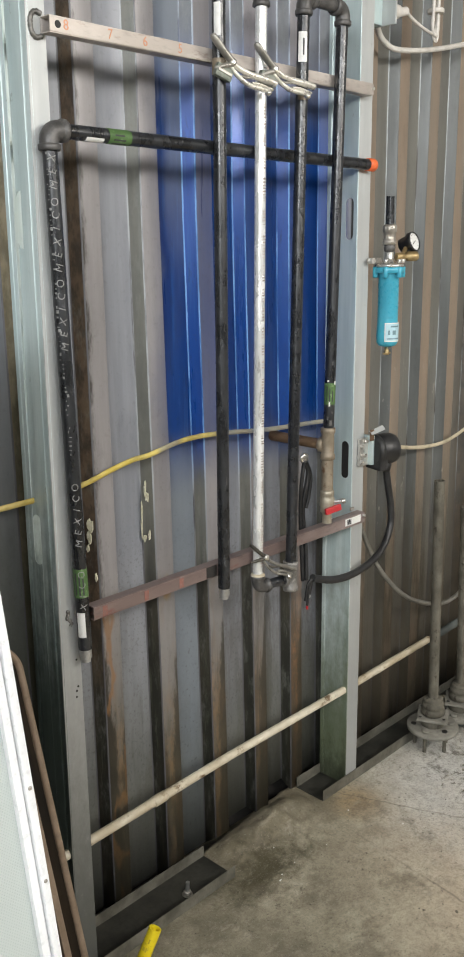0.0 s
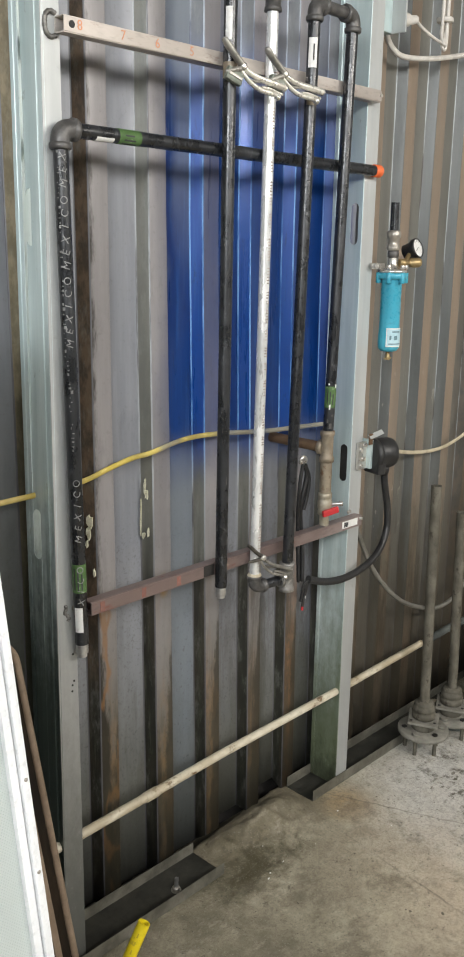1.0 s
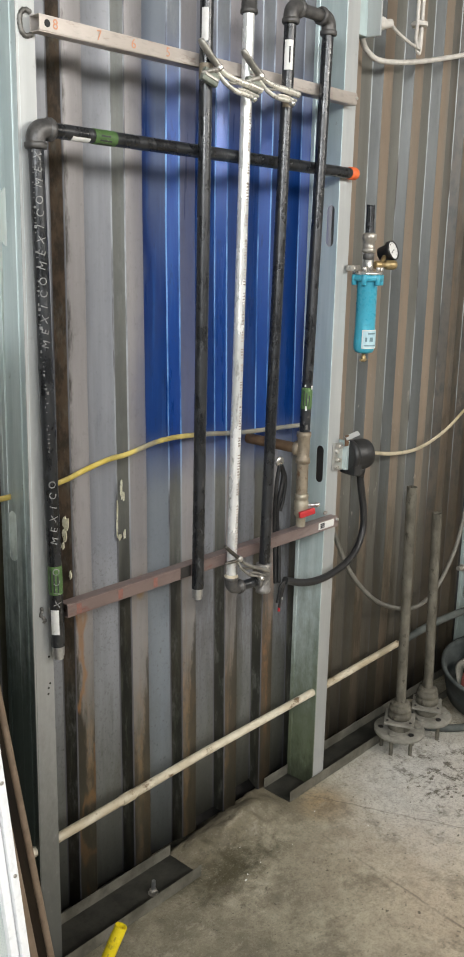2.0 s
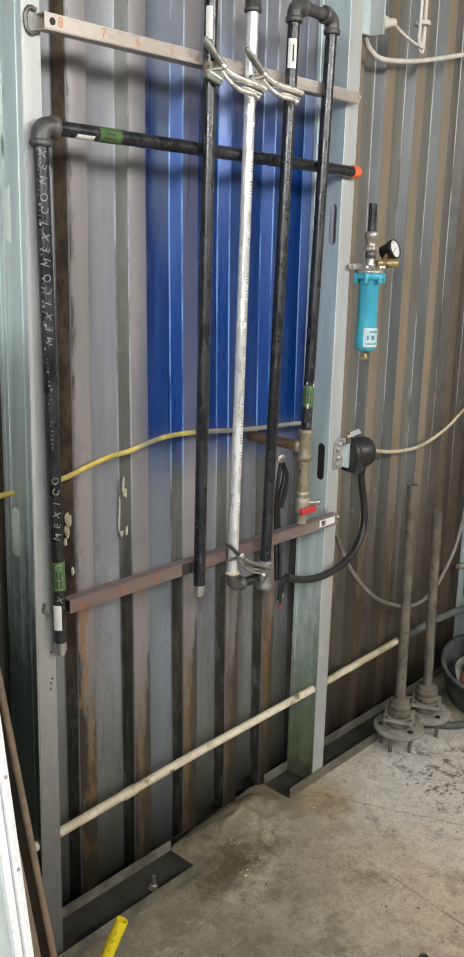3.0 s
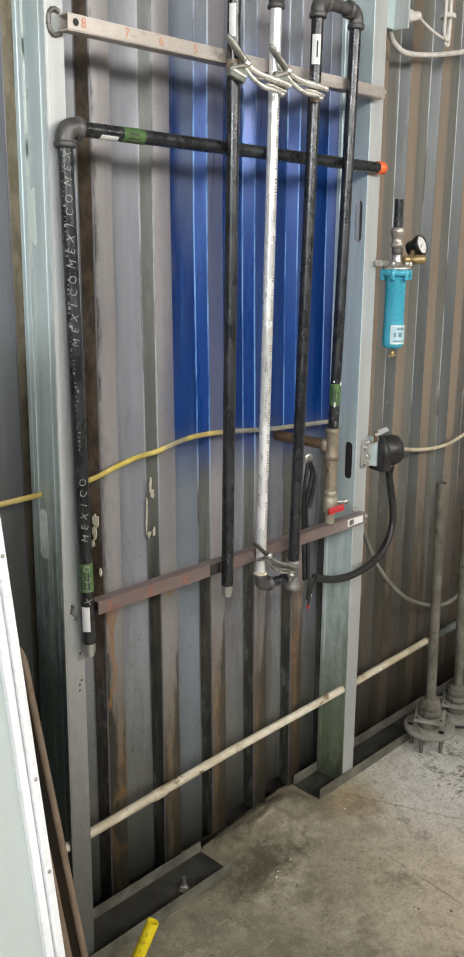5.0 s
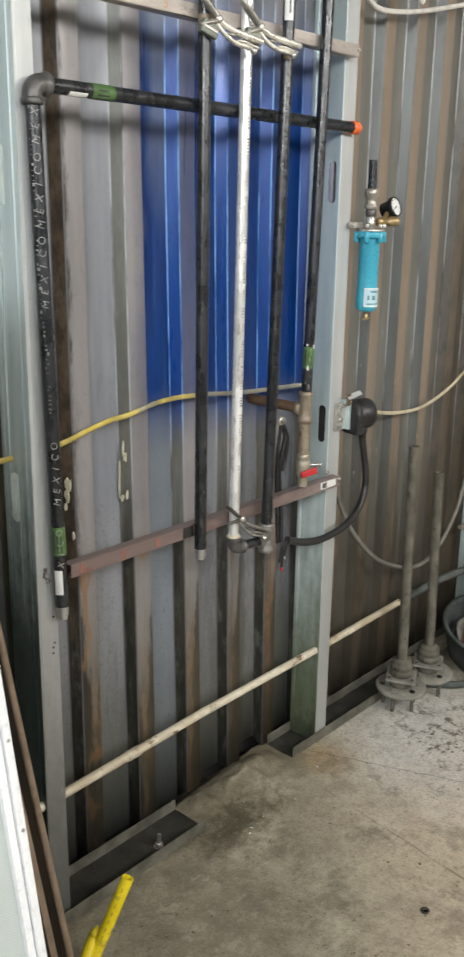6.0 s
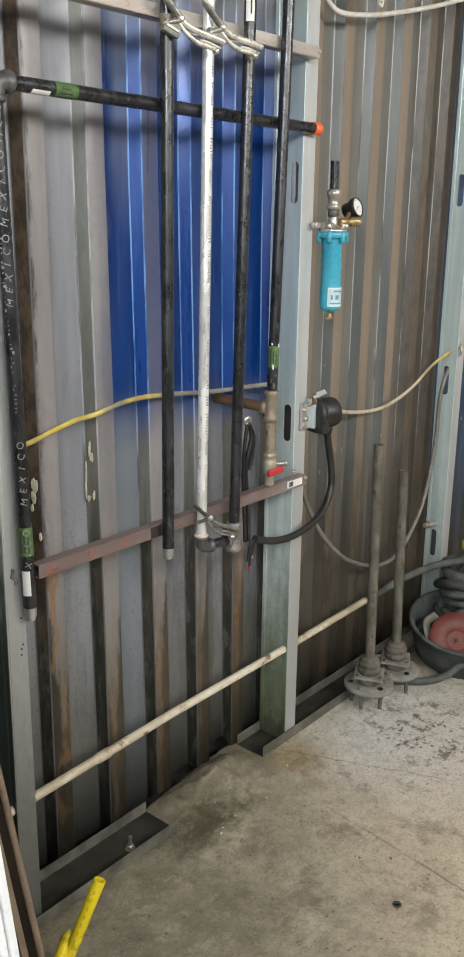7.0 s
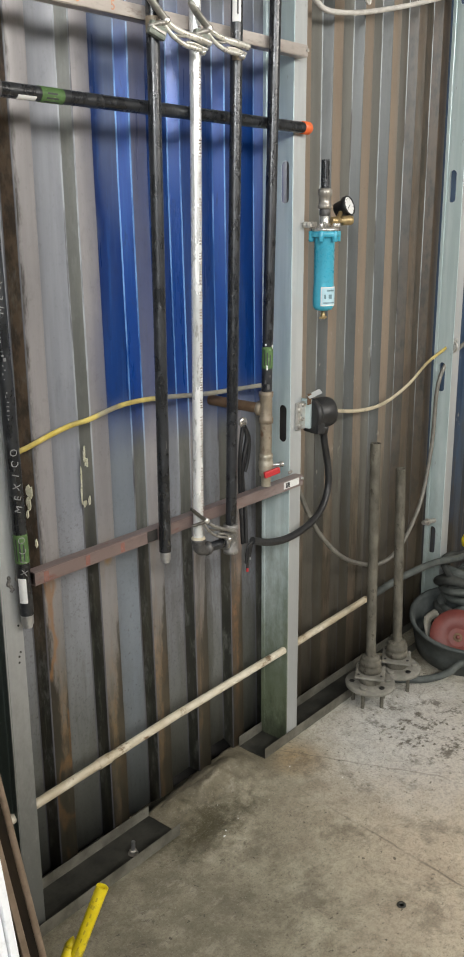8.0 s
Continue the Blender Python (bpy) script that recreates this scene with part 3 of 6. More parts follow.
YELLOW = plain("yellow_plastic_pipe", (0.72, 0.56, 0.010), (0.80, 0.64, 0.020), 0.38, 0.0, 20.0, 120.0, 0.08, wear=(0.50, 0.38, 0.03))
RUST_RED = plain("dull_red_disc", (0.125, 0.027, 0.021), (0.180, 0.044, 0.034), 0.55, 0.0, 12.0, 120.0, 0.15)
TUB = plain("dusty_black_rubber_tub", (0.045, 0.052, 0.050), (0.095, 0.105, 0.100), 0.7, 0.0, 14.0, 120.0, 0.2)
HOSE_DUSTY = plain("dusty_dark_hose", (0.052, 0.060, 0.056), (0.105, 0.115, 0.105), 0.7, 0.0, 20.0, 120.0, 0.2)
ROOM_WALL = plain("grey_room_cladding", (0.52, 0.52, 0.52), (0.60, 0.59, 0.58), 0.6, 0.0, 2.0, 60.0, 0.1)
CEILING = plain("pale_ceiling_sheet", (0.62, 0.61, 0.60), (0.70, 0.69, 0.68), 0.6, 0.0, 2.0, 60.0, 0.1)
GAUGE_FACE = plain("white_dial_face", (0.78, 0.78, 0.76), (0.84, 0.84, 0.82), 0.4)


def cable_material():
    """Yellow cable sheath, dulled with dust and oversprayed in places."""
    n = Nodes("yellow_cable_sheath")
    x = n.axis(0)
    a = n.noise(26.0, 4.0)
    col = n.mix(n.ramp(a, 0.35, 0.65), (0.50, 0.38, 0.06), (0.60, 0.48, 0.13))
    over = n.math("MULTIPLY", n.ramp(x, 0.46, 0.58), n.ramp(x, 0.98, 1.02, 1.0, 0.0))
    over = n.math("MAXIMUM", over, n.math("MULTIPLY", n.ramp(x, 0.335, 0.355, 0.0, 0.8), n.ramp(x, 0.395, 0.42, 1.0, 0.0)))
    col = n.mix(n.math("MULTIPLY", over, n.ramp(a, 0.3, 0.6, 0.97, 0.82)), col, (0.19, 0.20, 0.215))
    pale = n.math("MULTIPLY", n.ramp(x, 0.98, 1.02), n.ramp(x, 1.66, 1.90, 1.0, 0.0))
    col = n.mix(n.math("MULTIPLY", pale, 0.92), col, (0.54, 0.475, 0.36))
    col = n.mix(n.ramp(x, -0.05, 0.05, 0.55, 0.0), col, (0.42, 0.33, 0.17))
    col = n.mix(n.ramp(n.noise(12.0, 4.0, shift=(5, 0, 2)), 0.5, 0.66, 0.0, 0.5), col, (0.17, 0.14, 0.08))
    return n.done(col, 0.5)


def fluted_material():
    """Pale translucent twin wall sheet, faintly green, with rows of small dimples."""
    n = Nodes("pale_dimpled_plastic_sheet")
    x, z = n.axis(0), n.axis(2)
    u = n.math("SINE", n.math("MULTIPLY", n.math("ADD", x, n.math("MULTIPLY", z, 0.25)), 1250.0))
    v = n.math("SINE", n.math("MULTIPLY", n.math("SUBTRACT", z, n.math("MULTIPLY", x, 0.1)), 900.0))
    dots = n.ramp(n.math("MULTIPLY", u, v), 0.25, 0.8)
    col = n.mix(dots, (0.47, 0.515, 0.50), (0.40, 0.45, 0.435))
    col = n.mix(n.ramp(n.noise(9.0, 4.0), 0.5, 0.75, 0.0, 0.5), col, (0.40, 0.44, 0.43))
    n.bump(dots, 0.3, 0.002)
    return n.done(col, 0.45)


YCABLE = cable_material()
FLUTED = fluted_material()


# ---- mesh helpers ----
def thing(name, place, label, category, group="", kind=""):
    ob = new(name)
    ob.empty_display_size = 0.05
    ob.location = place
    return tagged(ob, label, category, group, kind)


def root_place(ob):
    while ob.parent:
        ob = ob.parent
    return ob.location


def part(name, bm, material, parent=None, label=""):
    """Links a bmesh, built in world places, as one mesh object under its thing."""
    if parent:
        bmesh.ops.translate(bm, verts=bm.verts, vec=-Vector(root_place(parent)))
    bmesh.ops.recalc_face_normals(bm, faces=bm.faces)
    me = bpy.data.meshes.new(name)
    bm.to_mesh(me)
    bm.free()
    me.materials.append(material)
    ob = new(name, me)
    ob.parent = parent
    return tagged(ob, label)


def box(lo, hi, bevel=0.0, bm=None, turn=None):
    b = bmesh.new()
    bmesh.ops.create_cube(b, size=1)
    lo, hi = Vector(lo), Vector(hi)
    for v in b.verts:
        v.co = Vector([(lo[i] + hi[i]) / 2 + v.co[i] * (hi[i] - lo[i]) for i in range(3)])
    if bevel:
        bmesh.ops.bevel(b, geom=b.edges[:], offset=bevel, segments=2, affect="EDGES", profile=0.6)
    if turn:
        bmesh.ops.transform(b, matrix=turn, verts=b.verts)
    return merge(bm, b)


def merge(bm, b):
    if bm is None:
        return b
    me = bpy.data.meshes.new("tmp")
    b.to_mesh(me)
    b.free()
    bm.from_mesh(me)
    bpy.data.meshes.remove(me)
    return bm


def frame_of(d):
    d = Vector(d).normalized()
    s = d.cross(Vector((0, 0, 1)))
    if s.length < 0.05:
        s = d.cross(Vector((0, 1, 0)))
    s.normalize()
    return d, s, s.cross(d).normalized()


def smooth_line(pts, steps=8):
    """Catmull-Rom through the given points."""
    p = [Vector(q) for q in pts]
    p = [2 * p[0] - p[1], *p, 2 * p[-1] - p[-2]]
    out = []
    for i in range(1, len(p) - 2):
        for k in range(steps):
            t = k / steps
            a, b, c, d = p[i - 1:i + 3]
            out.append(0.5 * (2 * b + (c - a) * t + (2 * a - 5 * b + 4 * c - d) * t * t + (3 * b - a - 3 * c + d) * t ** 3))
    out.append(p[-2])
    return out


def sweep(pts, r, seg=14, bm=None, hollow=0.0, flat=1.0):
    """A tube along a line; r is one radius or one for each point; hollow: the inner radius of an open end."""
    bm = bm or bmesh.new()
    pts = [Vector(q) for q in pts]
    rs = r if isinstance(r, (list, tuple)) else [r] * len(pts)
    side = None
    rings = []
    for i, q in enumerate(pts):
        d = (pts[min(i + 1, len(pts) - 1)] - pts[max(i - 1, 0)]).normalized()
        if side is None:
            side = frame_of(d)[1]
        side = (side - d * side.dot(d)).normalized()
        up = side.cross(d)
        rings.append([bm.verts.new(q + (side * math.cos(a) + up * math.sin(a) * flat) * rs[i]) for a in (2 * math.pi * k / seg for k in range(seg))])
    for a, b in zip(rings, rings[1:]):
        for k in range(seg):
            f = bm.faces.new((a[k], a[(k + 1) % seg], b[(k + 1) % seg], b[k]))
            f.smooth = True
    for ring, q, d in ((rings[0], pts[0], pts[1] - pts[0]), (rings[-1], pts[-1], pts[-2] - pts[-1])):
        for k in range(seg):
            bm.edges.get((ring[k], ring[(k + 1) % seg])).smooth = False
        if hollow:
            d = d.normalized()
            inner = [bm.verts.new(q + (v.co - q) * (hollow / (v.co - q).length)) for v in ring]
            deep = [bm.verts.new(v.co + d * 0.03) for v in inner]
            for k in range(seg):
                j = (k + 1) % seg
                bm.faces.new((ring[k], ring[j], inner[j], inner[k]))
                bm.faces.new((inner[k], inner[j], deep[j], deep[k]))
            bm.faces.new(deep)
        else:
            bm.faces.new(ring)
    return bm


def rod(a, b, r, seg=20, bm=None, hollow=0.0):
    a, b = Vector(a), Vector(b)
    return sweep([a, a.lerp(b, 0.5), b], r, seg, bm, hollow)


def lathe(profile, m, seg=24, bm=None):
    """Turns (radius, height) pairs round the z axis of the pose m."""
    bm = bm or bmesh.new()
    rings = []
    for r, h in profile:
        rings.append([bm.verts.new(m @ Vector((r * math.cos(2 * math.pi * k / seg), r * math.sin(2 * math.pi * k / seg), h))) for k in range(seg)])
    for a, b in zip(rings, rings[1:]):
        for k in range(seg):
            f = bm.faces.new((a[k], a[(k + 1) % seg], b[(k + 1) % seg], b[k]))
            f.smooth = True
    bm.faces.new(rings[0])
    bm.faces.new(rings[-1])
    for e in bm.edges:
        if len(e.link_faces) == 2 and e.calc_face_angle(0) > 0.6:
            e.smooth = False
    return bm


def along(a, b):
    """A pose at a whose z axis points to b."""
    d, s, u = frame_of(Vector(b) - Vector(a))
    return Matrix.Translation(a) @ Matrix((s, u, d)).transposed().to_4x4()


def hexnut(a, b, r, bm=None):
    return lathe([(r * 0.88, 0), (r, (Vector(b) - Vector(a)).length * 0.15), (r, (Vector(b) - Vector(a)).length * 0.85), (r * 0.88, (Vector(b) - Vector(a)).length)], along(a, b), 6, bm)


def wrap(centre_a, centre_b, r, a0, a1, n=10):
    """A thin patch wrapped round a pipe, from angle a0 to a1 in degrees about its line."""
    bm = bmesh.new()
    a, b = Vector(centre_a), Vector(centre_b)
    d, s, u = frame_of(b - a)
    rows = []
    for k in range(n + 1):
        t = radians(a0 + (a1 - a0) * k / n)
        w = Vector((math.cos(t), math.sin(t), 0)) if abs(d.z) > 0.9 else s * math.cos(t) + u * math.sin(t)
        rows.append([bm.verts.new(a + w * r), bm.verts.new(b + w * r), bm.verts.new(b + w * (r - 0.0006)), bm.verts.new(a + w * (r - 0.0006))])
    for p, q in zip(rows, rows[1:]):
        for i in range(4):
            bm.faces.new((p[i], p[(i + 1) % 4], q[(i + 1) % 4], q[i]))
    bm.faces.new(rows[0])
    bm.faces.new(rows[-1])
    return bm


def letters(text, size, spacing=1.0):
    """Built-in letters as a bmesh in the xy plane, centred."""
    cu = bpy.data.curves.new("letters", "FONT")
    cu.body, cu.size, cu.align_x, cu.align_y = text, size, "CENTER", "CENTER"
    cu.extrude, cu.resolution_u, cu.space_character = 0.0002, 3, spacing
    ob = new("letters", cu)
    bpy.context.view_layer.update()
    me = bpy.data.meshes.new_from_object(ob.evaluated_get(bpy.context.evaluated_depsgraph_get()))
    bm = bmesh.new()
    bm.from_mesh(me)
    bpy.data.objects.remove(ob)
    bpy.data.meshes.remove(me)
    return bm


def step(v, lo, hi):
    t = min(1.0, max(0.0, (v - lo) / (hi - lo)))
    return t * t * (3 - 2 * t)


# ---- floor, walls and ceiling ----
def floor_height(x, y):
    dip = -0.028 * (1 - step(x, 0.50, 0.85)) * step(y, -0.7, -0.2)
    lump = 0.036 * math.exp(-((x - 0.70) / 0.12) ** 2 - ((y - 0.045) / 0.050) ** 2)
    lump += 0.014 * math.exp(-((x - 0.57) / 0.045) ** 2 - ((y - 0.07) / 0.05) ** 2)
    lump *= 1 - step(x, 0.80, 0.865)
    rough = 0.0035 * noise.noise(Vector((x * 7, y * 7, 0.3))) + 0.0015 * noise.noise(Vector((x * 25, y * 25, 1.3)))
    near = step(x, -1.2, -0.6) * (1 - step(x, 2.0, 2.4)) * step(y, -1.3, -0.9)
    crumbs = 0.013 * (noise.noise(Vector((x * 26, y * 26, 5.1))) + 0.6 * noise.noise(Vector((x * 60, y * 60, 2.1)))) * math.exp(-((x - 0.68) / 0.2) ** 2 - ((y - 0.03) / 0.09) ** 2) * (1 - step(x, 0.80, 0.865))
    return dip + lump + (rough + crumbs) * near - 0.07 * step(y, 0.112, 0.135)


def build_floor():
    xs = [-4.6, -2.4, -1.6, -1.2, -0.9] + [-0.7 + 0.02 * i for i in range(57)] + [0.44 + 0.008 * i for i in range(65)] + [0.96 + 0.02 * i for i in range(63)] + [2.35, 2.6, 3.2, 4.0]
    ys = [-5.6, -3.6, -2.6, -1.9, -1.4, -1.1] + [-0.95 + 0.02 * i for i in range(40)] + [-0.15 + 0.008 * i for i in range(36)] + [0.14, 0.16, 0.28]
    verts = [(x, y, floor_height(x, y)) for y in ys for x in xs]
    w = len(xs)
    faces = [(j * w + i, j * w + i + 1, (j + 1) * w + i + 1, (j + 1) * w + i) for j in range(len(ys) - 1) for i in range(w - 1)]
    me = bpy.data.meshes.new("floor")
    me.from_pydata(verts, [], faces)
    me.shade_smooth()
    me.materials.append(CONCRETE)
    tagged(new("floor", me), "worn dusty concrete floor with cracks and rust stains", "floor", kind="structure")


def room_wall(name, lo, hi, material, label, category="wall"):
    return tagged(part(name, box(lo, hi), material), label, category, kind="structure")


build_floor()
# black backing box added behind the sheets, painting the dark in their gaps
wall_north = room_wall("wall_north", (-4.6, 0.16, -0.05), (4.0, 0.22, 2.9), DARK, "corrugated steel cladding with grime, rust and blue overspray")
# unseen walls and ceiling, added to close the room and bounce lamplight
room_wall("wall_south", (-4.6, -5.66, -0.05), (4.0, -5.6, 2.9), ROOM_WALL, "plain grey sheet metal wall")
room_wall("wall_west", (-4.66, -5.6, -0.05), (-4.6, 0.22, 2.9), ROOM_WALL, "plain grey sheet metal wall")
room_wall("wall_east", (4.0, -5.6, -0.05), (4.06, 0.22, 2.9), ROOM_WALL, "plain grey sheet metal wall")
room_wall("ceiling", (-4.66, -5.66, 2.9), (4.06, 0.22, 2.96), CEILING, "plain pale sheet ceiling", "ceiling")


def sheet(start, count, pitch, right, z0, z1, jitter, shift=0.0):
    """One corrugated sheet: trough, slope, crest, slope, over and over, with rounded bends."""
    depth, slope, crest, t = 0.027, 0.015, 0.050, 0.0012
    line = []
    rnd = random.Random(jitter)
    for k in range(count):
        x = start + pitch * k
        kinds = ((x, 0.128, 0), (x + slope, 0.128 - depth, 1), (x + slope + crest, 0.128 - depth, 2), (x + 2 * slope + crest, 0.128, 3))
        for i, (px, py, _) in enumerate(kinds):
            line.append((px, py))
    line.append((start + pitch * count, 0.128))
    bent, tag = [], []
    for i, (px, py) in enumerate(line):
        if 0 < i < len(line) - 1:
            a, b, c = Vector(line[i - 1]), Vector((px, py)), Vector(line[i + 1])
            r = 0.0022
            p, q = b + (a - b).normalized() * r, b + (c - b).normalized() * r
            bent += [tuple(p), tuple(p * 0.25 + b * 0.5 + q * 0.25), tuple(q)]
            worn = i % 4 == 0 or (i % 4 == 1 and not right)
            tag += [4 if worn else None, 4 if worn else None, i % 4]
        else:
            bent.append((px, py))
            tag.append(i % 4)
    bm = bmesh.new()
    def foot(x):
        # the lower edge is eaten away under two of the troughs
        if right or x < 0.50:
            return z0 - 0.035
        return 0.012 if 0.572 < x < 0.662 else 0.032 if 0.73 < x < 0.82 else 0.0

    def lean(x, z):
        # the lower half of the grey sheet is pushed sideways between the studs
        if right:
            return 0.0
        push = -0.004 + 0.016 * (1 - step(z, 0.85, 1.70)) + 0.014 * (1 - step(z, -0.10, 0.95))
        return push * (0.08 + 0.92 * step(x, 0.20, 0.50)) * (1 - 0.45 * step(x, 0.70, 0.86))

    zs = [z0, 0.25, 0.5, 0.75, 1.0, 1.2, 1.4, 1.6, 1.8, 2.2, z1]
    rows = []
    for z in zs:
        front = [bm.verts.new((x + lean(x, z) + 0.0016 * noise.noise(Vector((x * 6, z * 2.1, jitter))), y + shift + 0.003 * noise.noise(Vector((x * 3, z * 1.4, jitter + 4))), z if z > z0 else foot(x))) for x, y in bent]
        back = [bm.verts.new(v.co + Vector((0, t, 0))) for v in front]
        rows.append((front, back))
    last = 0
    for i in range(len(bent) - 1):
        kind = tag[i]
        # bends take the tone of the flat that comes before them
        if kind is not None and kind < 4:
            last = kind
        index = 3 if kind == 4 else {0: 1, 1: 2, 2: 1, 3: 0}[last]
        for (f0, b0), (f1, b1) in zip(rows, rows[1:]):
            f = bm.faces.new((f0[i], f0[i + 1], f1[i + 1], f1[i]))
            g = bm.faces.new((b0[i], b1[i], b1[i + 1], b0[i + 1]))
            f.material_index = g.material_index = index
            f.smooth = g.smooth = True
        f = bm.faces.new((rows[0][0][i], rows[0][1][i], rows[0][1][i + 1], rows[0][0][i + 1]))
        f.material_index = index
    for j in (0, len(bent) - 1):
        for (f0, b0), (f1, b1) in zip(rows, rows[1:]):
            bm.faces.new((f0[j], f1[j], b1[j], b0[j]))
    me = bpy.data.meshes.new("corrugated_sheet")
    bm.to_mesh(me)
    bm.free()
    for m in SHEET[right]:
        me.materials.append(m)
    ob = new("corrugated_sheet", me)
    ob.parent = wall_north
    return ob


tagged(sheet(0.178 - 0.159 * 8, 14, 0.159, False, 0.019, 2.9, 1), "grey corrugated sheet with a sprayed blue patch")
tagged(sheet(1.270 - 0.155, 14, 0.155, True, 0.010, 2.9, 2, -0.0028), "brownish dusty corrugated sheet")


# ---- galvanised studs and floor channels ----
def slotted_web(x, z0, z1, slots, centre, half, depth):
    """The web of a stud, with long round-ended holes cut through it and two shallow beads."""
    bm = bmesh.new()
    t = 0.0016
    hole_a, hole_b = centre - half, centre + half
    q = depth - 0.016
    cols = [(0.0015, hole_a), (hole_b, q), (q, q + 0.0025), (q + 0.0025, q + 0.0050), (q + 0.0050, depth - 0.001)]
    if hole_a > 0.025:
        cols = [(0.0015, 0.0120), (0.0120, 0.0150), (0.0150, 0.0180), (0.0180, hole_a)] + cols[1:]
    bead = {0.0150: 0.0024, q + 0.0025: 0.0024}

    def put(y0, y1, za, zb):
        bm.faces.new([bm.verts.new((x + bead.get(y, 0.0), y, z)) for y, z in ((y0, za), (y1, za), (y1, zb), (y0, zb))])

    for a, b in cols:
        put(a, b, z0, z1)
    at = z0
    for zc in sorted(slots):
        lo, hi, r, c = zc - 0.051, zc + 0.051, half, centre
        put(hole_a, hole_b, at, lo)
        for sgn, zz, zmid in ((-1, lo, lo + r), (1, hi, hi - r)):
            for k in range(8):
                p = [(c - r * math.cos(a), zmid + sgn * r * math.sin(a)) for a in (math.pi * k / 8, math.pi * (k + 1) / 8)]
                q = [(x, p[0][0], zz), (x, p[1][0], zz), (x, p[1][0], p[1][1]), (x, p[0][0], p[0][1])]
                q = [w for i, w in enumerate(q) if i == 0 or (Vector(w) - Vector(q[i - 1])).length > 1e-5]
                if len(q) > 2 and (Vector(q[0]) - Vector(q[-1])).length < 1e-5:
                    q.pop()
                if len(q) > 2:
                    bm.faces.new([bm.verts.new(w) for w in q])
        at = hi
    put(hole_a, hole_b, at, z1)
    bmesh.ops.remove_doubles(bm, verts=bm.verts, dist=0.0001)
    ext = bmesh.ops.extrude_face_region(bm, geom=bm.faces[:])
    bmesh.ops.translate(bm, verts=[v for v in ext["geom"] if isinstance(v, bmesh.types.BMVert)], vec=(t, 0, 0))
    return bm


def stud(x, slots, label, centre=0.045, half=0.014, depth=0.0965):
    ob = thing("steel_stud", (x, 0.05, 0.0), label, "steel stud", "galvanised wall studs", "structure")
    z0, z1, w = -0.018 if x < 0.5 else 0.003, 2.88, 0.051
    part("web", slotted_web(x, z0, z1, slots, centre, half, depth), STUD, ob)
    part("front_flange", box((x, -0.0008, z0), (x + w, 0.0008, z1), 0.0004), GALV_FLANGE, ob, "dusty pale flange")
    part("back_flange", box((x + 0.002, depth - 0.0015, z0), (x + w, depth, z1)), STUD, ob)
    part("front_lip", box((x + w - 0.0015, 0.0008, z0), (x + w, 0.013, z1)), STUD, ob)
    part("bend", sweep([(x + 0.0012, 0.0012, z0), (x + 0.0012, 0.0012, 1.4), (x + 0.0012, 0.0012, z1)], 0.0022, 8), STUD, ob, "rounded bright bend of the stud")
    return ob


stud(-0.95, [1.57], "galvanised steel stud standing in a floor channel")
crooked = stud(0.010, [0.97, 1.575, 2.18], "galvanised steel stud with a dusty flange and slots", 0.058, 0.013)
for ob in crooked.children:
    # the upper half of this stud is twisted a little
    for v in ob.data.vertices:
        v.co.x += 0.018 * step(v.co.z, 0.45, 1.75) * max(0.0, 1 - v.co.x / 0.051)
right_stud = stud(0.970, [0.973, 1.594, 2.20], "galvanised steel stud with slots and a green tinge below", 0.024, 0.012)
# added black strip that keeps the inside of the slot dark
part("grommet", box((0.9755, 0.010, 0.915), (0.9785, 0.038, 1.030), 0.001), DARK, right_stud, "black strip behind the slot")
stud(1.912, [0.37, 0.973, 1.606, 2.2], "galvanised steel stud near the dark coiled hose", 0.036, 0.012, 0.070)


def channel(x0, x1, lip, label, drop0, drop1, y0=-0.003, y1=0.0930):
    ob = thing("floor_channel", ((x0 + x1) / 2, 0.05, 0), label, "floor channel", "floor channels", "structure")
    base = box((x0, y0, 0.000), (x1, y1, 0.002))
    front = box((x0, y0 - 0.0015, 0.0), (x1, y0, lip))
    back = box((x0, y1, 0.0), (x1, y1 + 0.0015, lip))
    for b in (base, front, back):
        for v in b.verts:
            v.co.z += drop0 + (drop1 - drop0) * (v.co.x - x0) / (x1 - x0)
    part("base", base, TRACK, ob, "dirty dark channel floor")
    part("front_lip", front, TRACK_LIP, ob)
    part("back_lip", back, TRACK_LIP, ob)
    return ob


channel(-1.4, 0.482, 0.032, "dirty steel floor channel with an anchor bolt", -0.020, -0.021, -0.020)
channel(0.862, 2.3, 0.033, "dirty steel floor channel by the flanged stands", 0.001, -0.004)


def anchor_bolt(x, y, z):
    ob = thing("anchor_bolt", (x, y, z), "grey anchor bolt with nut and washer", "bolt")
    part("washer", lathe([(0.013, 0), (0.013, 0.002)], pose(x, y, z), 20), NICKEL, ob)
    part("nut", hexnut((x, y, z + 0.002), (x, y, z + 0.011), 0.010), NICKEL, ob)
    part("shank", rod((x, y, z + 0.009), (x + 0.002, y, z + 0.034), 0.0052, 12), CUT_STEEL, ob)


anchor_bolt(0.352, 0.018, -0.019)

# drilled holes, a screw and a scratch on the studs
for x, z in ((0.047, 0.653), (0.051, 0.662), (0.046, 0.640), (0.050, 0.721)):
    part("drilled_hole", lathe([(0.0024, 0), (0.0024, 0.0006)], along((x, -0.0008, z), (x, -0.1, z)), 10), DARK, crooked, "small dark drilled hole")
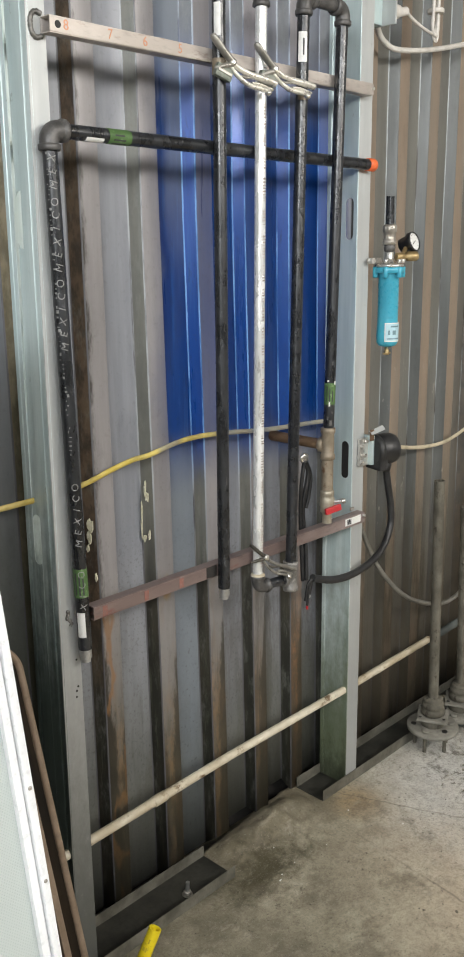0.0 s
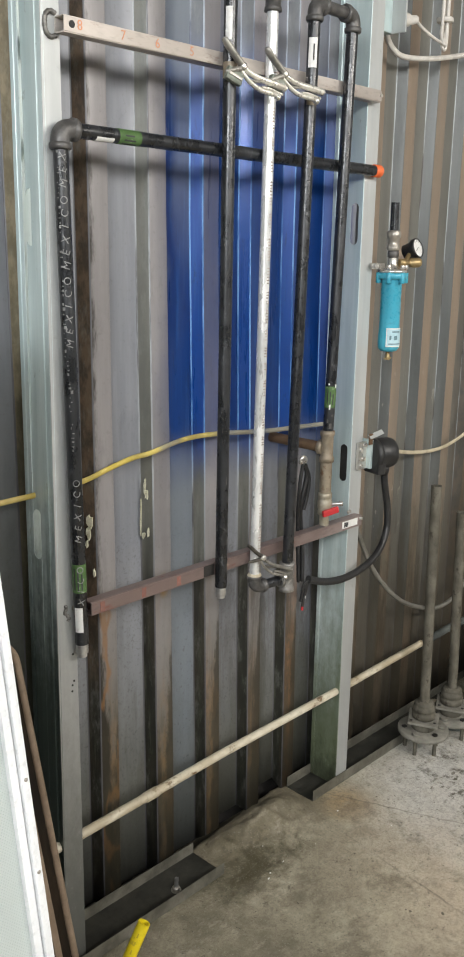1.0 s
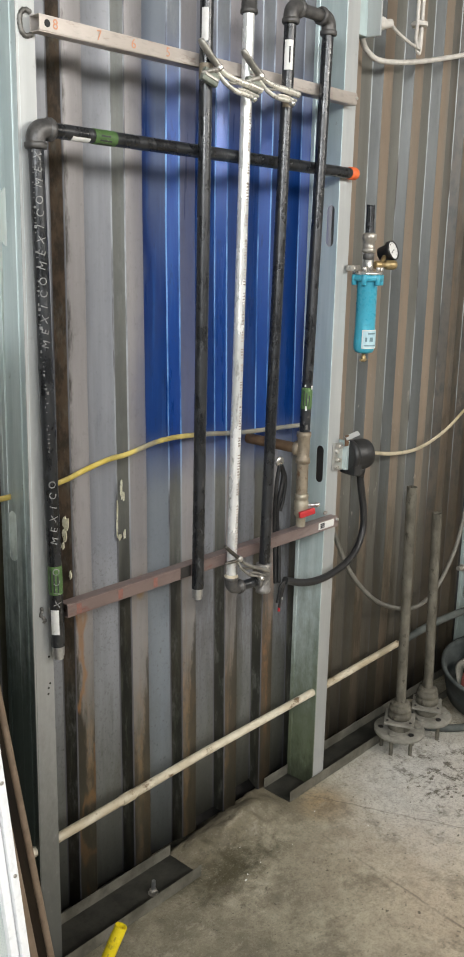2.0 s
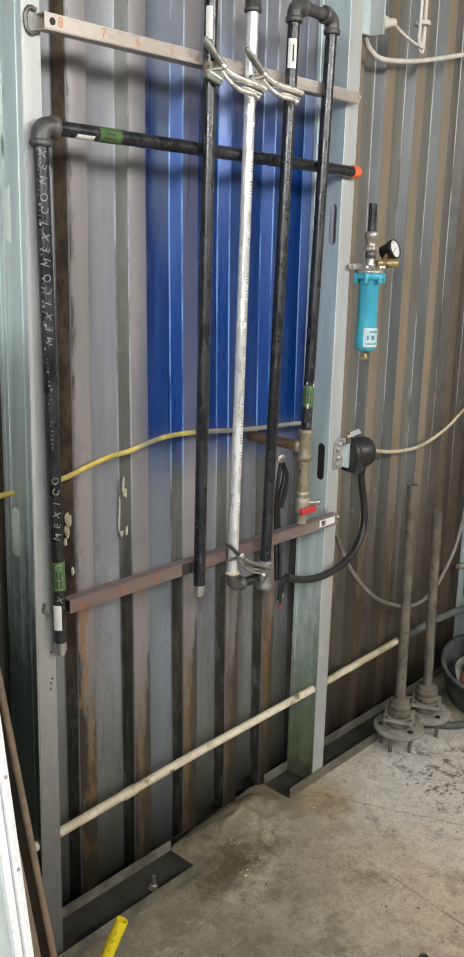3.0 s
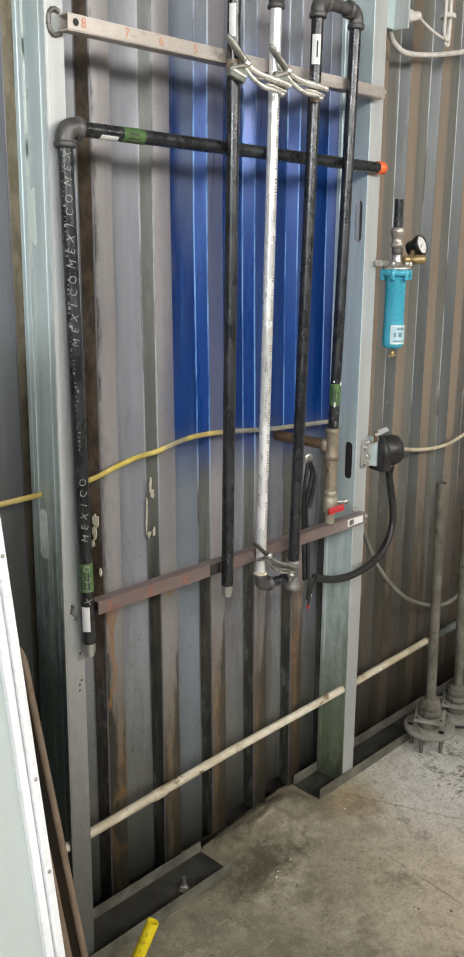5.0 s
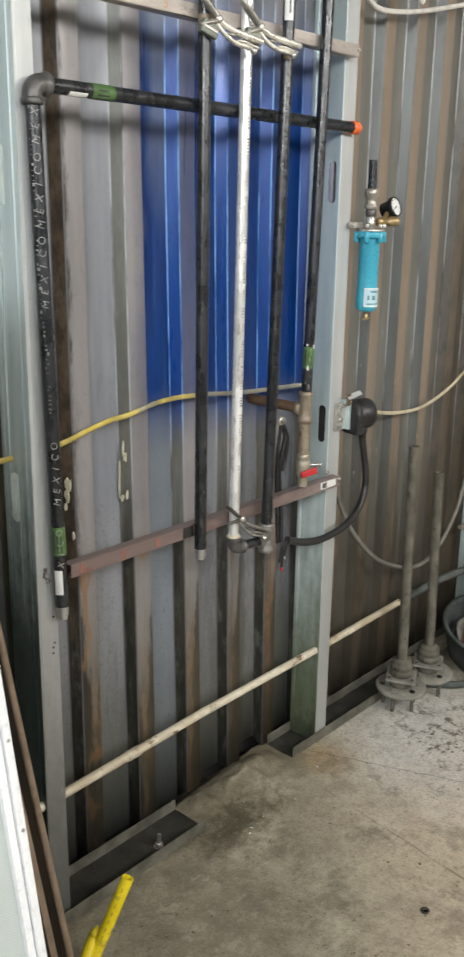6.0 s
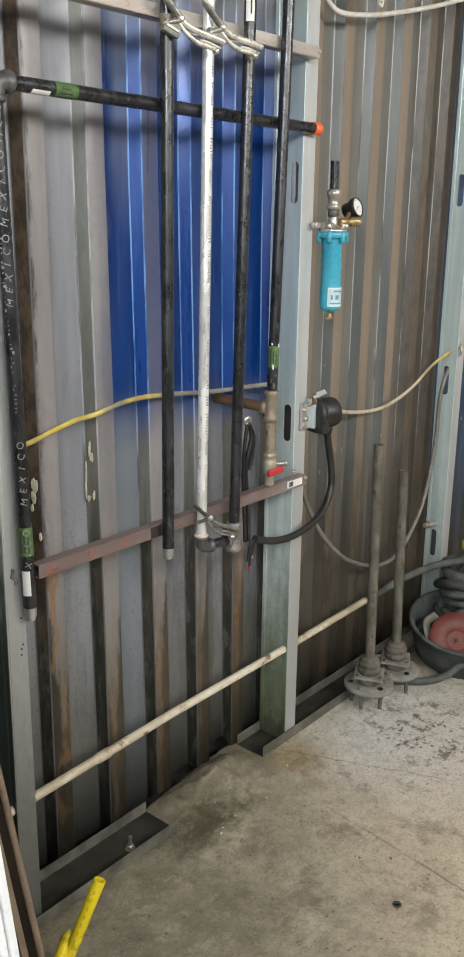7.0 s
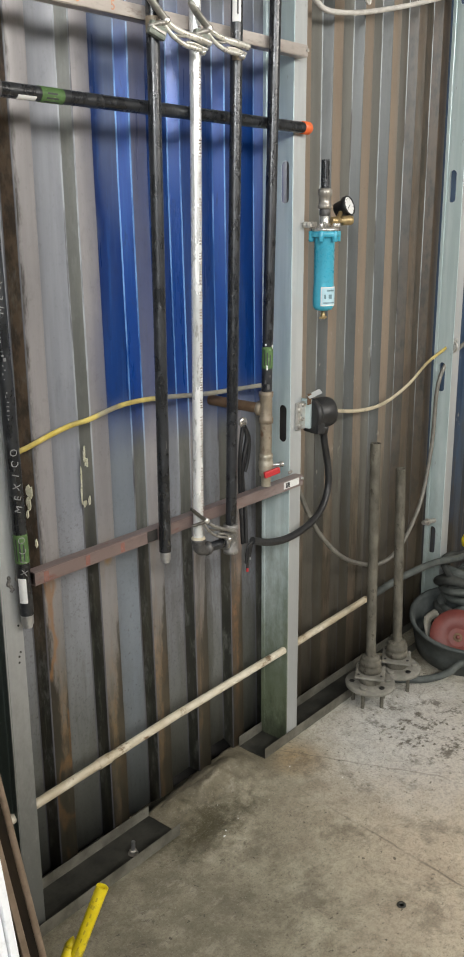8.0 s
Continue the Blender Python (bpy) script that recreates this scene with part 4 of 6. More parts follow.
part("scratch", sweep(smooth_line([(0.0215, 0.030, 1.330), (0.0212, 0.022, 1.338), (0.0210, 0.014, 1.330), (0.0205, 0.006, 1.334)], 5), 0.0009, 6), DARK, crooked, "dark pen squiggle")


def flake(k, z, w, h, u, name, label):
    """A ragged flake of old paint or glue lying on the left slope of rib k."""
    foot_x = 0.178 + 0.159 * k
    along_slope, out = Vector((0.015, -0.027, 0)).normalized(), Vector((-0.027, -0.015, 0)).normalized()
    mid = Vector((foot_x, 0.128, z)) + along_slope * u
    bm = bmesh.new()
    n = 11
    ring = []
    for q in range(n):
        a = 2 * math.pi * q / n
        r = 0.55 + 0.6 * flake_random.random()
        ring.append(mid + along_slope * (w * r * math.cos(a)) + Vector((0, 0, h * r * math.sin(a))))
    top = [bm.verts.new(p + out * (0.0042 + 0.0012 * flake_random.random())) for p in ring]
    base = [bm.verts.new(p - out * 0.001) for p in ring]
    hub = bm.verts.new(mid + out * 0.0048)
    for q in range(n):
        j = (q + 1) % n
        bm.faces.new((top[q], top[j], hub))
        bm.faces.new((top[q], base[q], base[j], top[j]))
    part(name, bm, PEEL, wall_north, label)


flake_random = random.Random(21)
PEEL = plain("peeling_cream_paint", (0.50, 0.48, 0.34), (0.66, 0.64, 0.52), 0.6, scale=90.0, wear=(0.14, 0.13, 0.09))
for z, w, h, u in ((1.000, 0.0026, 0.022, 0.016), (0.982, 0.0050, 0.012, 0.020), (0.945, 0.0014, 0.026, 0.006), (0.905, 0.0016, 0.024, 0.005), (0.882, 0.0048, 0.008, 0.012), (0.890, 0.0022, 0.014, 0.023)):
    flake(1, z, w, h, u, "peeled_paint", "flake of peeling cream paint")
for z, w, h, u in ((0.950, 0.0070, 0.017, 0.017), (0.925, 0.0055, 0.018, 0.014), (0.898, 0.0030, 0.010, 0.010), (0.832, 0.0035, 0.010, 0.026)):
    flake(0, z, w, h, u, "glue_patch", "patch of dried yellowish glue")


# ---- rails ----
def square_tube(x0, x1, y0, y1, z0, z1, t=0.002, hole=None):
    """A hollow square tube along x, open at both ends."""
    bm = bmesh.new()
    o = [(y0, z0), (y1, z0), (y1, z1), (y0, z1)]
    i = [(y0 + t, z0 + t), (y1 - t, z0 + t), (y1 - t, z1 - t), (y0 + t, z1 - t)]
    rings = [[bm.verts.new((x, y, z)) for y, z in ring] for x in (x0, x1) for ring in (o, i)]
    a, b, c, d = rings
    for k in range(4):
        j = (k + 1) % 4
        bm.faces.new((a[k], a[j], c[j], c[k]))
        bm.faces.new((b[k], b[j], d[j], d[k]))
        bm.faces.new((a[k], a[j], b[j], b[k]))
        bm.faces.new((c[k], c[j], d[j], d[k]))
    corner = [e for e in bm.edges if abs(e.verts[0].co.x - e.verts[1].co.x) > 0.1 and e.verts[0] in a + c]
    bmesh.ops.bevel(bm, geom=corner, offset=0.002, segments=2, affect="EDGES")
    return bm


top_rail = thing("top_rail", (0.5, -0.015, 1.88), "pale square steel tube welded across the studs", "rail")
part("tube", square_tube(0.050, 0.984, -0.030, -0.002, 1.8780, 1.9055), RAIL_TOP, top_rail)
part("bolt_hole", lathe([(0.0062, 0), (0.0062, 0.0008)], along((0.066, -0.0300, 1.892), (0.066, -0.0310, 1.892)), 18), DARK, top_rail, "dark drilled hole")
part("end_screw", rod((0.980, -0.030, 1.893), (0.980, -0.034, 1.893), 0.004, 10), CHROME, top_rail)
for text, x in (("8", 0.083), ("7", 0.179), ("6", 0.261), ("5", 0.349)):
    bm = letters(text, 0.024)
    bmesh.ops.transform(bm, matrix=pose(x, -0.0304, 1.8925, 90, 0, 0), verts=bm.verts)
    part("digit", bm, CRAYON, top_rail, "orange marker digit")
WELD = plain("dark_weld_bead", (0.12, 0.115, 0.105), (0.30, 0.29, 0.27), 0.42, 0.5, 60.0, 200.0, 0.4)
bead = smooth_line([(0.051, -0.006, 1.909), (0.040, -0.003, 1.913), (0.032, -0.002, 1.905), (0.030, -0.002, 1.893), (0.032, -0.002, 1.880), (0.040, -0.003, 1.872), (0.051, -0.006, 1.875)], 5)
part("weld", sweep(bead, [0.0034 + 0.0016 * abs(math.sin(1.9 * k)) for k in range(len(bead))], 9), WELD, top_rail, "rough weld bead")

mid_rail = thing("middle_rail", (0.5, -0.015, 0.80), "red primed square steel tube across the studs", "rail")
part("tube", square_tube(0.078, 0.992, -0.030, -0.002, 0.8040, 0.8330), RAIL_MID, mid_rail)
for x in (0.10, 0.21, 0.31, 0.405):
    part("mark", box((x, -0.0306, 0.808), (x + 0.012, -0.0300, 0.829)), MARK, mid_rail, "smudged brick red marker stroke")
bead = smooth_line([(0.0335, -0.0018, 0.832), (0.0365, -0.0022, 0.824), (0.0320, -0.0020, 0.817), (0.0375, -0.0024, 0.810), (0.0430, -0.0022, 0.803), (0.0390, -0.0018, 0.797)], 4)
part("weld", sweep(bead, [0.0018 + 0.0024 * abs(math.sin(2.3 * k)) for k in range(len(bead))], 8), WELD, mid_rail, "rough weld bead")
part("grease_smear", box((0.392, -0.0307, 0.8065), (0.424, -0.0300, 0.8320), 0.0003), DARK, mid_rail, "black grease smear")
sticker = part("sticker", box((0.905, -0.0308, 0.811), (0.972, -0.0300, 0.830)), WHITE_TAG, mid_rail, "white bar code sticker")
for k in range(9):
    part("bar", box((0.912 + 0.0021 * k, -0.0312, 0.8135), (0.912 + 0.0021 * k + (0.0014 if k % 3 else 0.0008), -0.0307, 0.8275)), INK, sticker)
part("screw", rod((0.982, -0.030, 0.826), (0.985, -0.037, 0.826), 0.004, 10), CHROME, mid_rail)
for x, z, r in ((0.064, 0.832, 0.007), (0.058, 0.820, 0.008), (0.062, 0.806, 0.006), (0.968, 0.840, 0.006), (0.976, 0.841, 0.005)):
    part("weld", lathe([(r * 0.3, -0.001), (r, 0.0005), (r * 0.7, 0.003), (r * 0.2, 0.005)], along((x, -0.001, z), (x, -0.02, z + 0.003)), 9), NICKEL, mid_rail, "rough weld bead")


# ---- fittings ----
def bend_points(a, corner, b, r, n=7):
    """A quarter bend from a by a corner to b."""
    a, c, b = Vector(a), Vector(corner), Vector(b)
    p, q = c + (a - c).normalized() * r, c + (b - c).normalized() * r
    return [a] + [p.lerp(c, t).lerp(c.lerp(q, t), t) for t in (k / n for k in range(n + 1))] + [b]


def elbow(corner, da, db, r, reach, parent, material=IRON, label="grey malleable iron elbow"):
    """A cast elbow: swollen bend with a collar at each mouth."""
    c, da, db = Vector(corner), Vector(da).normalized(), Vector(db).normalized()
    bm = sweep(bend_points(c + da * reach, c, c + db * reach, reach * 0.8), r * 1.22, 20)
    for d in (da, db):
        lathe([(r * 1.2, 0), (r * 1.42, 0.002), (r * 1.42, 0.009), (r * 1.30, 0.012), (r * 1.05, 0.012)], along(c + d * (reach - 0.004), c + d * (reach + 1)), 22, bm)
    return part("elbow", bm, material, parent, label)


def coupling(a, b, r, parent, material=IRON, label="ribbed pipe coupling"):
    n = (Vector(b) - Vector(a)).length
    return part("coupling", lathe([(r * 0.98, 0), (r * 1.36, 0.001), (r * 1.36, 0.008), (r * 1.22, 0.010), (r * 1.22, n - 0.010), (r * 1.36, n - 0.008), (r * 1.36, n - 0.001), (r * 0.98, n)], along(a, b), 22), material, parent, label)


def pipe_text(text, size, foot, rise, r, heading, parent):
    """White stencil letters on an upright pipe, one above the other; heading: the side that they face, in degrees."""
    for k, sign in enumerate(text):
        bm = letters(sign, size)
        for _ in range(2):
            bmesh.ops.subdivide_edges(bm, edges=[e for e in bm.edges if e.calc_length() > 0.0022], cuts=2, use_grid_fill=True)
        bmesh.ops.triangulate(bm, faces=bm.faces)
        at = foot + rise * k
        for v in bm.verts:
            x, y, z = v.co
            x, y = 0.30 * x - 0.95 * y, 0.95 * x + 0.30 * y
            a = radians(heading) + x / r
            v.co = Vector((at.x + (r + z + 0.0006) * math.cos(a), at.y + (r + z + 0.0006) * math.sin(a), at.z + y))
        part("letter", bm, WHITE_INK, parent, "white stencilled letter")


# left run: upright pipe, elbow, level pipe with an orange cap
run = thing("capped_pipe_run", (0.05, -0.02, 0.735), "black steel pipe run with elbow and orange cap", "pipe run")
LP0, LP1, HP = Vector((0.0605, -0.019, 0.748)), Vector((0.0430, -0.019, 1.700)), Vector((0.0430, -0.019, 1.7235))
part("upright_pipe", rod(LP0, LP1, 0.0136, 24), BLACK_PIPE, run)
part("threaded_end", rod(LP0 + Vector((0, 0, -0.020)), LP0 + Vector((0, 0, 0.002)), 0.0122, 22, hollow=0.0098), CUT_STEEL, run)
elbow(HP, (0.0, 0, -1), (1, 0, 0), 0.0142, 0.027, run)
part("level_pipe", rod((0.068, -0.0165, 1.7235), (0.985, -0.0165, 1.7215), 0.0134, 24), BLACK_PIPE, run)
part("cap", lathe([(0.0140, 0), (0.0152, 0.001), (0.0155, 0.024), (0.0140, 0.028), (0.004, 0.0285)], along((0.983, -0.0165, 1.7215), (1.1, -0.0165, 1.7212)), 24), ORANGE, run, "orange plastic end cap")
part("tape", wrap((0.170, -0.0165, 1.7233), (0.222, -0.0165, 1.7231), 0.0139, -180, 180, 28), GREEN, run, "green printed label round the pipe")
part("paper", wrap((0.118, -0.0165, 1.7234), (0.158, -0.0165, 1.7233), 0.0140, -75, -30, 6), WHITE_TAG, run, "torn white paper tag")
part("tape", wrap(LP0.lerp(LP1, 0.118), LP0.lerp(LP1, 0.180), 0.0141, -180, 180, 28), GREEN, run, "green printed label round the pipe")
part("paper", wrap(LP0.lerp(LP1, 0.030), LP0.lerp(LP1, 0.085), 0.0144, -180, -110, 12), WHITE_TAG, run, "white paper tag round the pipe")
for text, f in (("XICO", 0.098), ("MEXICO", 0.236), ("MEXICO", 0.633), ("MEXICO", 0.780), ("MEX", 0.928)):
    pipe_text(text, 0.0190, LP0.lerp(LP1, f), (LP1 - LP0) * 0.0236, 0.0136, -114, run)
# worn rows of smaller stencil marks beside the letters
rnd = random.Random(12)
marks = bmesh.new()
for k in range(64):
    f = 0.42 + 0.57 * k / 64
    if rnd.random() < 0.78:
        c = LP0.lerp(LP1, f)
        a0 = -168 + 10 * rnd.random() if f > 0.6 else -150 + 22 * rnd.random()
        merge(marks, wrap(c, c + Vector((0, 0, 0.0012 + 0.005 * rnd.random() ** 2)), 0.0139, a0, a0 + 6 + 18 * rnd.random(), 4))
tagged(part("stencil_row", marks, WHITE_INK, run), "worn row of white stencil marks", kind="stuff")


def threads(a, b, r, parent, turns=6):
    """Fine cut thread: narrow rings along a bare pipe end."""
    a, b = Vector(a), Vector(b)
    n = (b - a).length
    profile = [(r * 0.9, 0)]
    for k in range(turns):
        profile += [(r, n * (k + 0.25) / turns), (r * 0.93, n * (k + 0.75) / turns)]
    part("thread", lathe(profile + [(r * 0.9, n)], along(a, b), 20), CUT_STEEL, parent, "bare cut thread")


threads(LP0 + Vector((0, 0, -0.018)), LP0 + Vector((0, 0, -0.001)), 0.0128, run)

# the loose black pipe, clamped to both rails
loose = thing("black_pipe", (0.434, -0.045, 0.76), "black steel pipe with a bare threaded end", "pipe")
part("body", rod((0.4330, -0.0445, 0.778), (0.4425, -0.0445, 2.35), 0.0136, 24), BLACK_PIPE, loose)
part("threaded_end", rod((0.4330, -0.0445, 0.758), (0.4330, -0.0445, 0.782), 0.0118, 22, hollow=0.0095), CUT_STEEL, loose)
threads((0.4330, -0.0445, 0.760), (0.4330, -0.0445, 0.777), 0.0124, loose)
part("paper", wrap((0.4400, -0.0445, 1.925), (0.4405, -0.0445, 1.985), 0.0142, -178, -120, 10), WHITE_TAG, loose, "white paper tag")
part("tape", wrap((0.4395, -0.0445, 1.855), (0.4400, -0.0445, 1.885), 0.0141, -180, 180, 24), OLD_IRON, loose, "greenish tape round the pipe")

DULL_TEE = plain("dull_grey_iron_tee", (0.15, 0.145, 0.135), (0.24, 0.23, 0.215), 0.42, 0.4, 30.0, 150.0, 0.2, wear=(0.38, 0.36, 0.33))
# zinc conduit, its elbow and the black pipes that it joins
loop = thing("pipe_loop", (0.65, -0.05, 0.72), "zinc conduit joined to black steel pipes by elbows", "pipe loop")
part("conduit", rod((0.5480, -0.0430, 0.775), (0.5668, -0.0430, 2.010), 0.0122, 24), SILVER, loop, "bright zinc coated conduit")
part("thread_ring", lathe([(0.0120, 0), (0.0165, 0.001), (0.0172, 0.006), (0.0150, 0.010), (0.0120, 0.011)], pose(0.5478, -0.0430, 0.7705), 20), CREAM_PIPE, loop, "pale ring of thread tape")
coupling((0.5667, -0.0430, 2.000), (0.5674, -0.0430, 2.060), 0.0135, loop)
part("conduit", rod((0.5672, -0.0430, 2.04), (0.5700, -0.0430, 2.40), 0.0122, 24), SILVER, loop, "bright zinc coated conduit")
elbow((0.5478, -0.0430, 0.745), (0, 0, 1), (0.955, -0.12, 0.0), 0.0124, 0.025, loop, IRON, "dark elbow under the conduit")
part("nipple", rod((0.565, -0.0450, 0.745), (0.640, -0.0540, 0.745), 0.0118, 20), BLACK_PIPE, loop)
part("tee", lathe([(0.0150, 0), (0.0185, 0.001), (0.0185, 0.010), (0.0165, 0.013), (0.0165, 0.062), (0.0185, 0.065), (0.0185, 0.074), (0.0150, 0.075)], pose(0.6530, -0.0550, 0.712), 22), DULL_TEE, loop, "dull grey tee")
part("tee_mouth", lathe([(0.0150, 0), (0.0178, 0.001), (0.0178, 0.010), (0.0150, 0.011)], along((0.626, -0.0520, 0.745), (0.66, -0.0560, 0.745)), 22), DULL_TEE, loop, "dull grey tee mouth")
part("black_pipe", rod((0.6540, -0.0550, 0.775), (0.6875, -0.0550, 2.000), 0.0134, 24), BLACK_PIPE, loop)
part("black_pipe", rod((0.8140, -0.0400, 1.075), (0.8320, -0.0480, 2.008), 0.0134, 24), BLACK_PIPE, loop)
elbow((0.6885, -0.0550, 2.038), (0, 0, -1), (1, 0.03, 0), 0.0136, 0.028, loop, IRON, "dark iron elbow")
elbow((0.8325, -0.0490, 2.040), (0, 0, -1), (-1, -0.03, 0), 0.0136, 0.028, loop, IRON, "dark iron elbow")
part("nipple", rod((0.708, -0.0545, 2.038), (0.815, -0.0500, 2.040), 0.0130, 20), IRON, loop)
part("paper", wrap((0.6838, -0.0550, 1.908), (0.6848, -0.0550, 1.968), 0.0140, -178, -95, 10), WHITE_TAG, loop, "white paper tag")
part("ink_bar", wrap((0.6841, -0.0550, 1.922), (0.6846, -0.0550, 1.955), 0.0144, -135, -122, 4), INK, loop, "printed black mark")
part("paper", wrap((0.6800, -0.0550, 1.832), (0.6803, -0.0550, 1.846), 0.0141, -170, -30, 12), OLD_IRON, loop, "torn strip of tape")
part("tape", wrap((0.81545, -0.0406, 1.150), (0.81647, -0.0411, 1.203), 0.0140, -180, 180, 24), GREEN, loop, "green printed label round the pipe")
for k, (z, a0) in enumerate(((1.206, -170), (1.199, -95), (1.146, -150), (1.128, -120), (1.112, -165), (1.098, -135), (1.088, -105))):
    c = Vector((0.8140 + 0.0193 * (z - 1.075), -0.0400 - 0.0086 * (z - 1.075), z))
    part("fleck", wrap(c, c + Vector((0.0001, 0, 0.005 + 0.004 * (k % 3))), 0.0141, a0, a0 + 16 + 9 * (k % 2), 3), WHITE_TAG if k < 3 else IRON, loop, "torn fleck on the pipe")
rnd = random.Random(3)
z = 0.80
while z < 1.88:
    # words of uneven strokes, then a gap
    prints = bmesh.new()
    for k in range(rnd.randint(3, 9)):
        c = Vector((0.5480 + 0.018 * (z - 0.775) / 1.225, -0.0430, z))
        a0, tall = -108 + 3 * rnd.random(), 0.0012 + 0.0018 * rnd.random()
        merge(prints, wrap(c, c + Vector((0, 0, tall)), 0.01245, a0, a0 + 34 + 18 * rnd.random(), 4))
        if rnd.random() < 0.6:
            b0 = a0 + 36 * rnd.random()
            merge(prints, wrap(c, c + Vector((0, 0, 0.0046)), 0.01245, b0, b0 + 7, 2))
        z += 0.0058 + 0.0012 * rnd.random()
    z += 0.006 + 0.016 * rnd.random()
    part("print", prints, RED_INK, loop, "faded red print along the conduit")

VALVE = plain("dull_brassy_valve", (0.30, 0.265, 0.20), (0.45, 0.41, 0.325), 0.40, 0.45, 30.0, 150.0, 0.2)
# tee into the wall with a ball valve below
valve = thing("valve_tee", (0.815, -0.037, 0.88), "brown iron tee through the wall with red ball valve", "valve")
part("tee", lathe([(0.0145, 0), (0.0185, 0.001), (0.0185, 0.012), (0.0160, 0.016), (0.0160, 0.066), (0.0185, 0.070), (0.0185, 0.080), (0.0145, 0.082)], pose(0.8135, -0.0390, 1.010), 22), OLD_IRON, valve)
part("side_mouth", lathe([(0.0150, 0), (0.0190, 0.001), (0.0190, 0.013), (0.0150, 0.016)], along((0.8120, -0.0300, 1.046), (0.8060, 0.0, 1.048)), 22), OLD_IRON, valve)
part("wall_nipple", rod((0.8125, -0.025, 1.046), (0.7900, 0.150, 1.054), 0.0132, 20), RUST_PIPE, valve, "rusty nipple through the wall")
part("lower_nipple", rod((0.8135, -0.0390, 0.930), (0.8135, -0.0390, 1.015), 0.0150, 22), OLD_IRON, valve)
body = part("valve_body", lathe([(0.0150, 0), (0.0175, 0.002), (0.0175, 0.010), (0.0165, 0.013), (0.0188, 0.019), (0.0188, 0.038), (0.0165, 0.043), (0.0178, 0.046), (0.0178, 0.058), (0.0150, 0.060)], pose(0.8140, -0.0390, 0.872), 22), VALVE, valve, "dull brassy valve body")
part("outlet", rod((0.8140, -0.0390, 0.845), (0.8140, -0.0390, 0.876), 0.0125, 18, hollow=0.010), VALVE, body)
part("stem_nut", hexnut((0.8390, -0.0650, 0.9016), (0.8460, -0.0722, 0.9022), 0.0072), CHROME, body)
part("stem", rod((0.8250, -0.0500, 0.900), (0.8430, -0.0690, 0.902), 0.0050, 12), CUT_STEEL, body)
part("lever", box((-0.026, -0.0045, -0.0090), (0.021, 0.0045, 0.0075), 0.003, None, pose(0.8150, -0.0600, 0.8850, 0, -10, -18)), RED, valve, "red vinyl lever")


JAW = plain("oily_dark_jaw_steel", (0.09, 0.085, 0.075), (0.18, 0.17, 0.15), 0.35, 0.7, 24.0, 140.0, 0.12)


# ---- locking pliers that clamp pipes to rails ----
def pliers(m, steel, jaw, label, kink=1.0, slim=1.0, pad=True):
    """Locking pliers: jaws at the origin, handles along +x; kink: how far the upper jaw rises out of their line; slim: how thick they are."""
    ob = thing("locking_pliers", (0, 0, 0), label, "pliers", "pliers on the rails")
    part("upper_jaw", sweep(smooth_line([(-0.024, 0, 0.030 * kink), (-0.019, 0, 0.027 * kink), (-0.004, 0, 0.019 * kink), (0.016, 0, 0.010 * kink), (0.036, 0, 0.002)], 6), [slim * (0.0055 + 0.0035 * min(1, k / 8)) for k in range(25)], 10, None, 0.0, 0.75), jaw, ob, "scuffed upper jaw")
    part("lower_jaw", sweep(smooth_line([(0.004, 0.004, -0.024), (0.010, 0.001, -0.020), (0.022, 0, -0.011), (0.036, 0, -0.003)], 6), [slim * (0.0050 + 0.0022 * min(1, k / 8)) for k in range(19)], 10, None, 0.0, 0.8), jaw, ob, "scuffed lower jaw")
    if pad:
        part("jaw_pad", box((0.004, -0.004, -0.036), (0.043, 0.010, -0.010), 0.004), PAD, ob, "greenish grey swivel pad on the jaw")
        part("pad_rib", box((0.007, -0.0055, -0.0265), (0.040, -0.003, -0.0205), 0.001), jaw, ob)
    part("pivot", lathe([(0.0030, 0), (0.0066, 0.0015), (0.0066, 0.0170), (0.0030, 0.0185)], along((0.034, -0.0093, 0.001), (0.034, 0.1, 0.001)), 14), CHROME, ob)
    part("upper_handle", sweep(smooth_line([(0.032, 0, 0.003), (0.050, 0, -0.002), (0.080, 0, -0.001), (0.112, 0, 0.005), (0.138, 0, 0.009), (0.146, 0, 0.009)], 6), [slim * (0.0060 + 0.0026 * min(1, k / 16)) for k in range(30)] + [slim * 0.0058], 14, None, 0.0, 0.80), steel, ob)
    part("lower_handle", sweep(smooth_line([(0.030, 0, -0.006), (0.058, 0, -0.017), (0.088, 0, -0.020), (0.116, 0, -0.014), (0.128, 0, -0.012)], 6), [slim * (0.0046 + 0.0016 * min(1, k / 12)) for k in range(24)] + [slim * 0.0044], 12, None, 0.0, 0.80), steel, ob)
    part("release_lever", sweep(smooth_line([(0.090, 0, -0.014), (0.108, 0, -0.008), (0.126, 0, -0.006), (0.143, 0, -0.004)], 6), [0.0040] * 18 + [0.0030], 10, None, 0.0, 0.7), steel, ob)
    part("link", sweep(smooth_line([(0.058, 0, -0.014), (0.074, 0, -0.010), (0.092, 0, -0.002)], 6), [0.0028] * 13, 8), jaw, ob)
    part("adjusting_screw", lathe([(0.0040, 0), (0.0040, 0.006), (0.0066, 0.006), (0.0066, 0.014), (0.0045, 0.015)], along((0.124, 0, -0.012), (0.2, 0, -0.018)), 12), CHROME, ob, "knurled adjusting screw")
    ob.matrix_world = m
    return ob


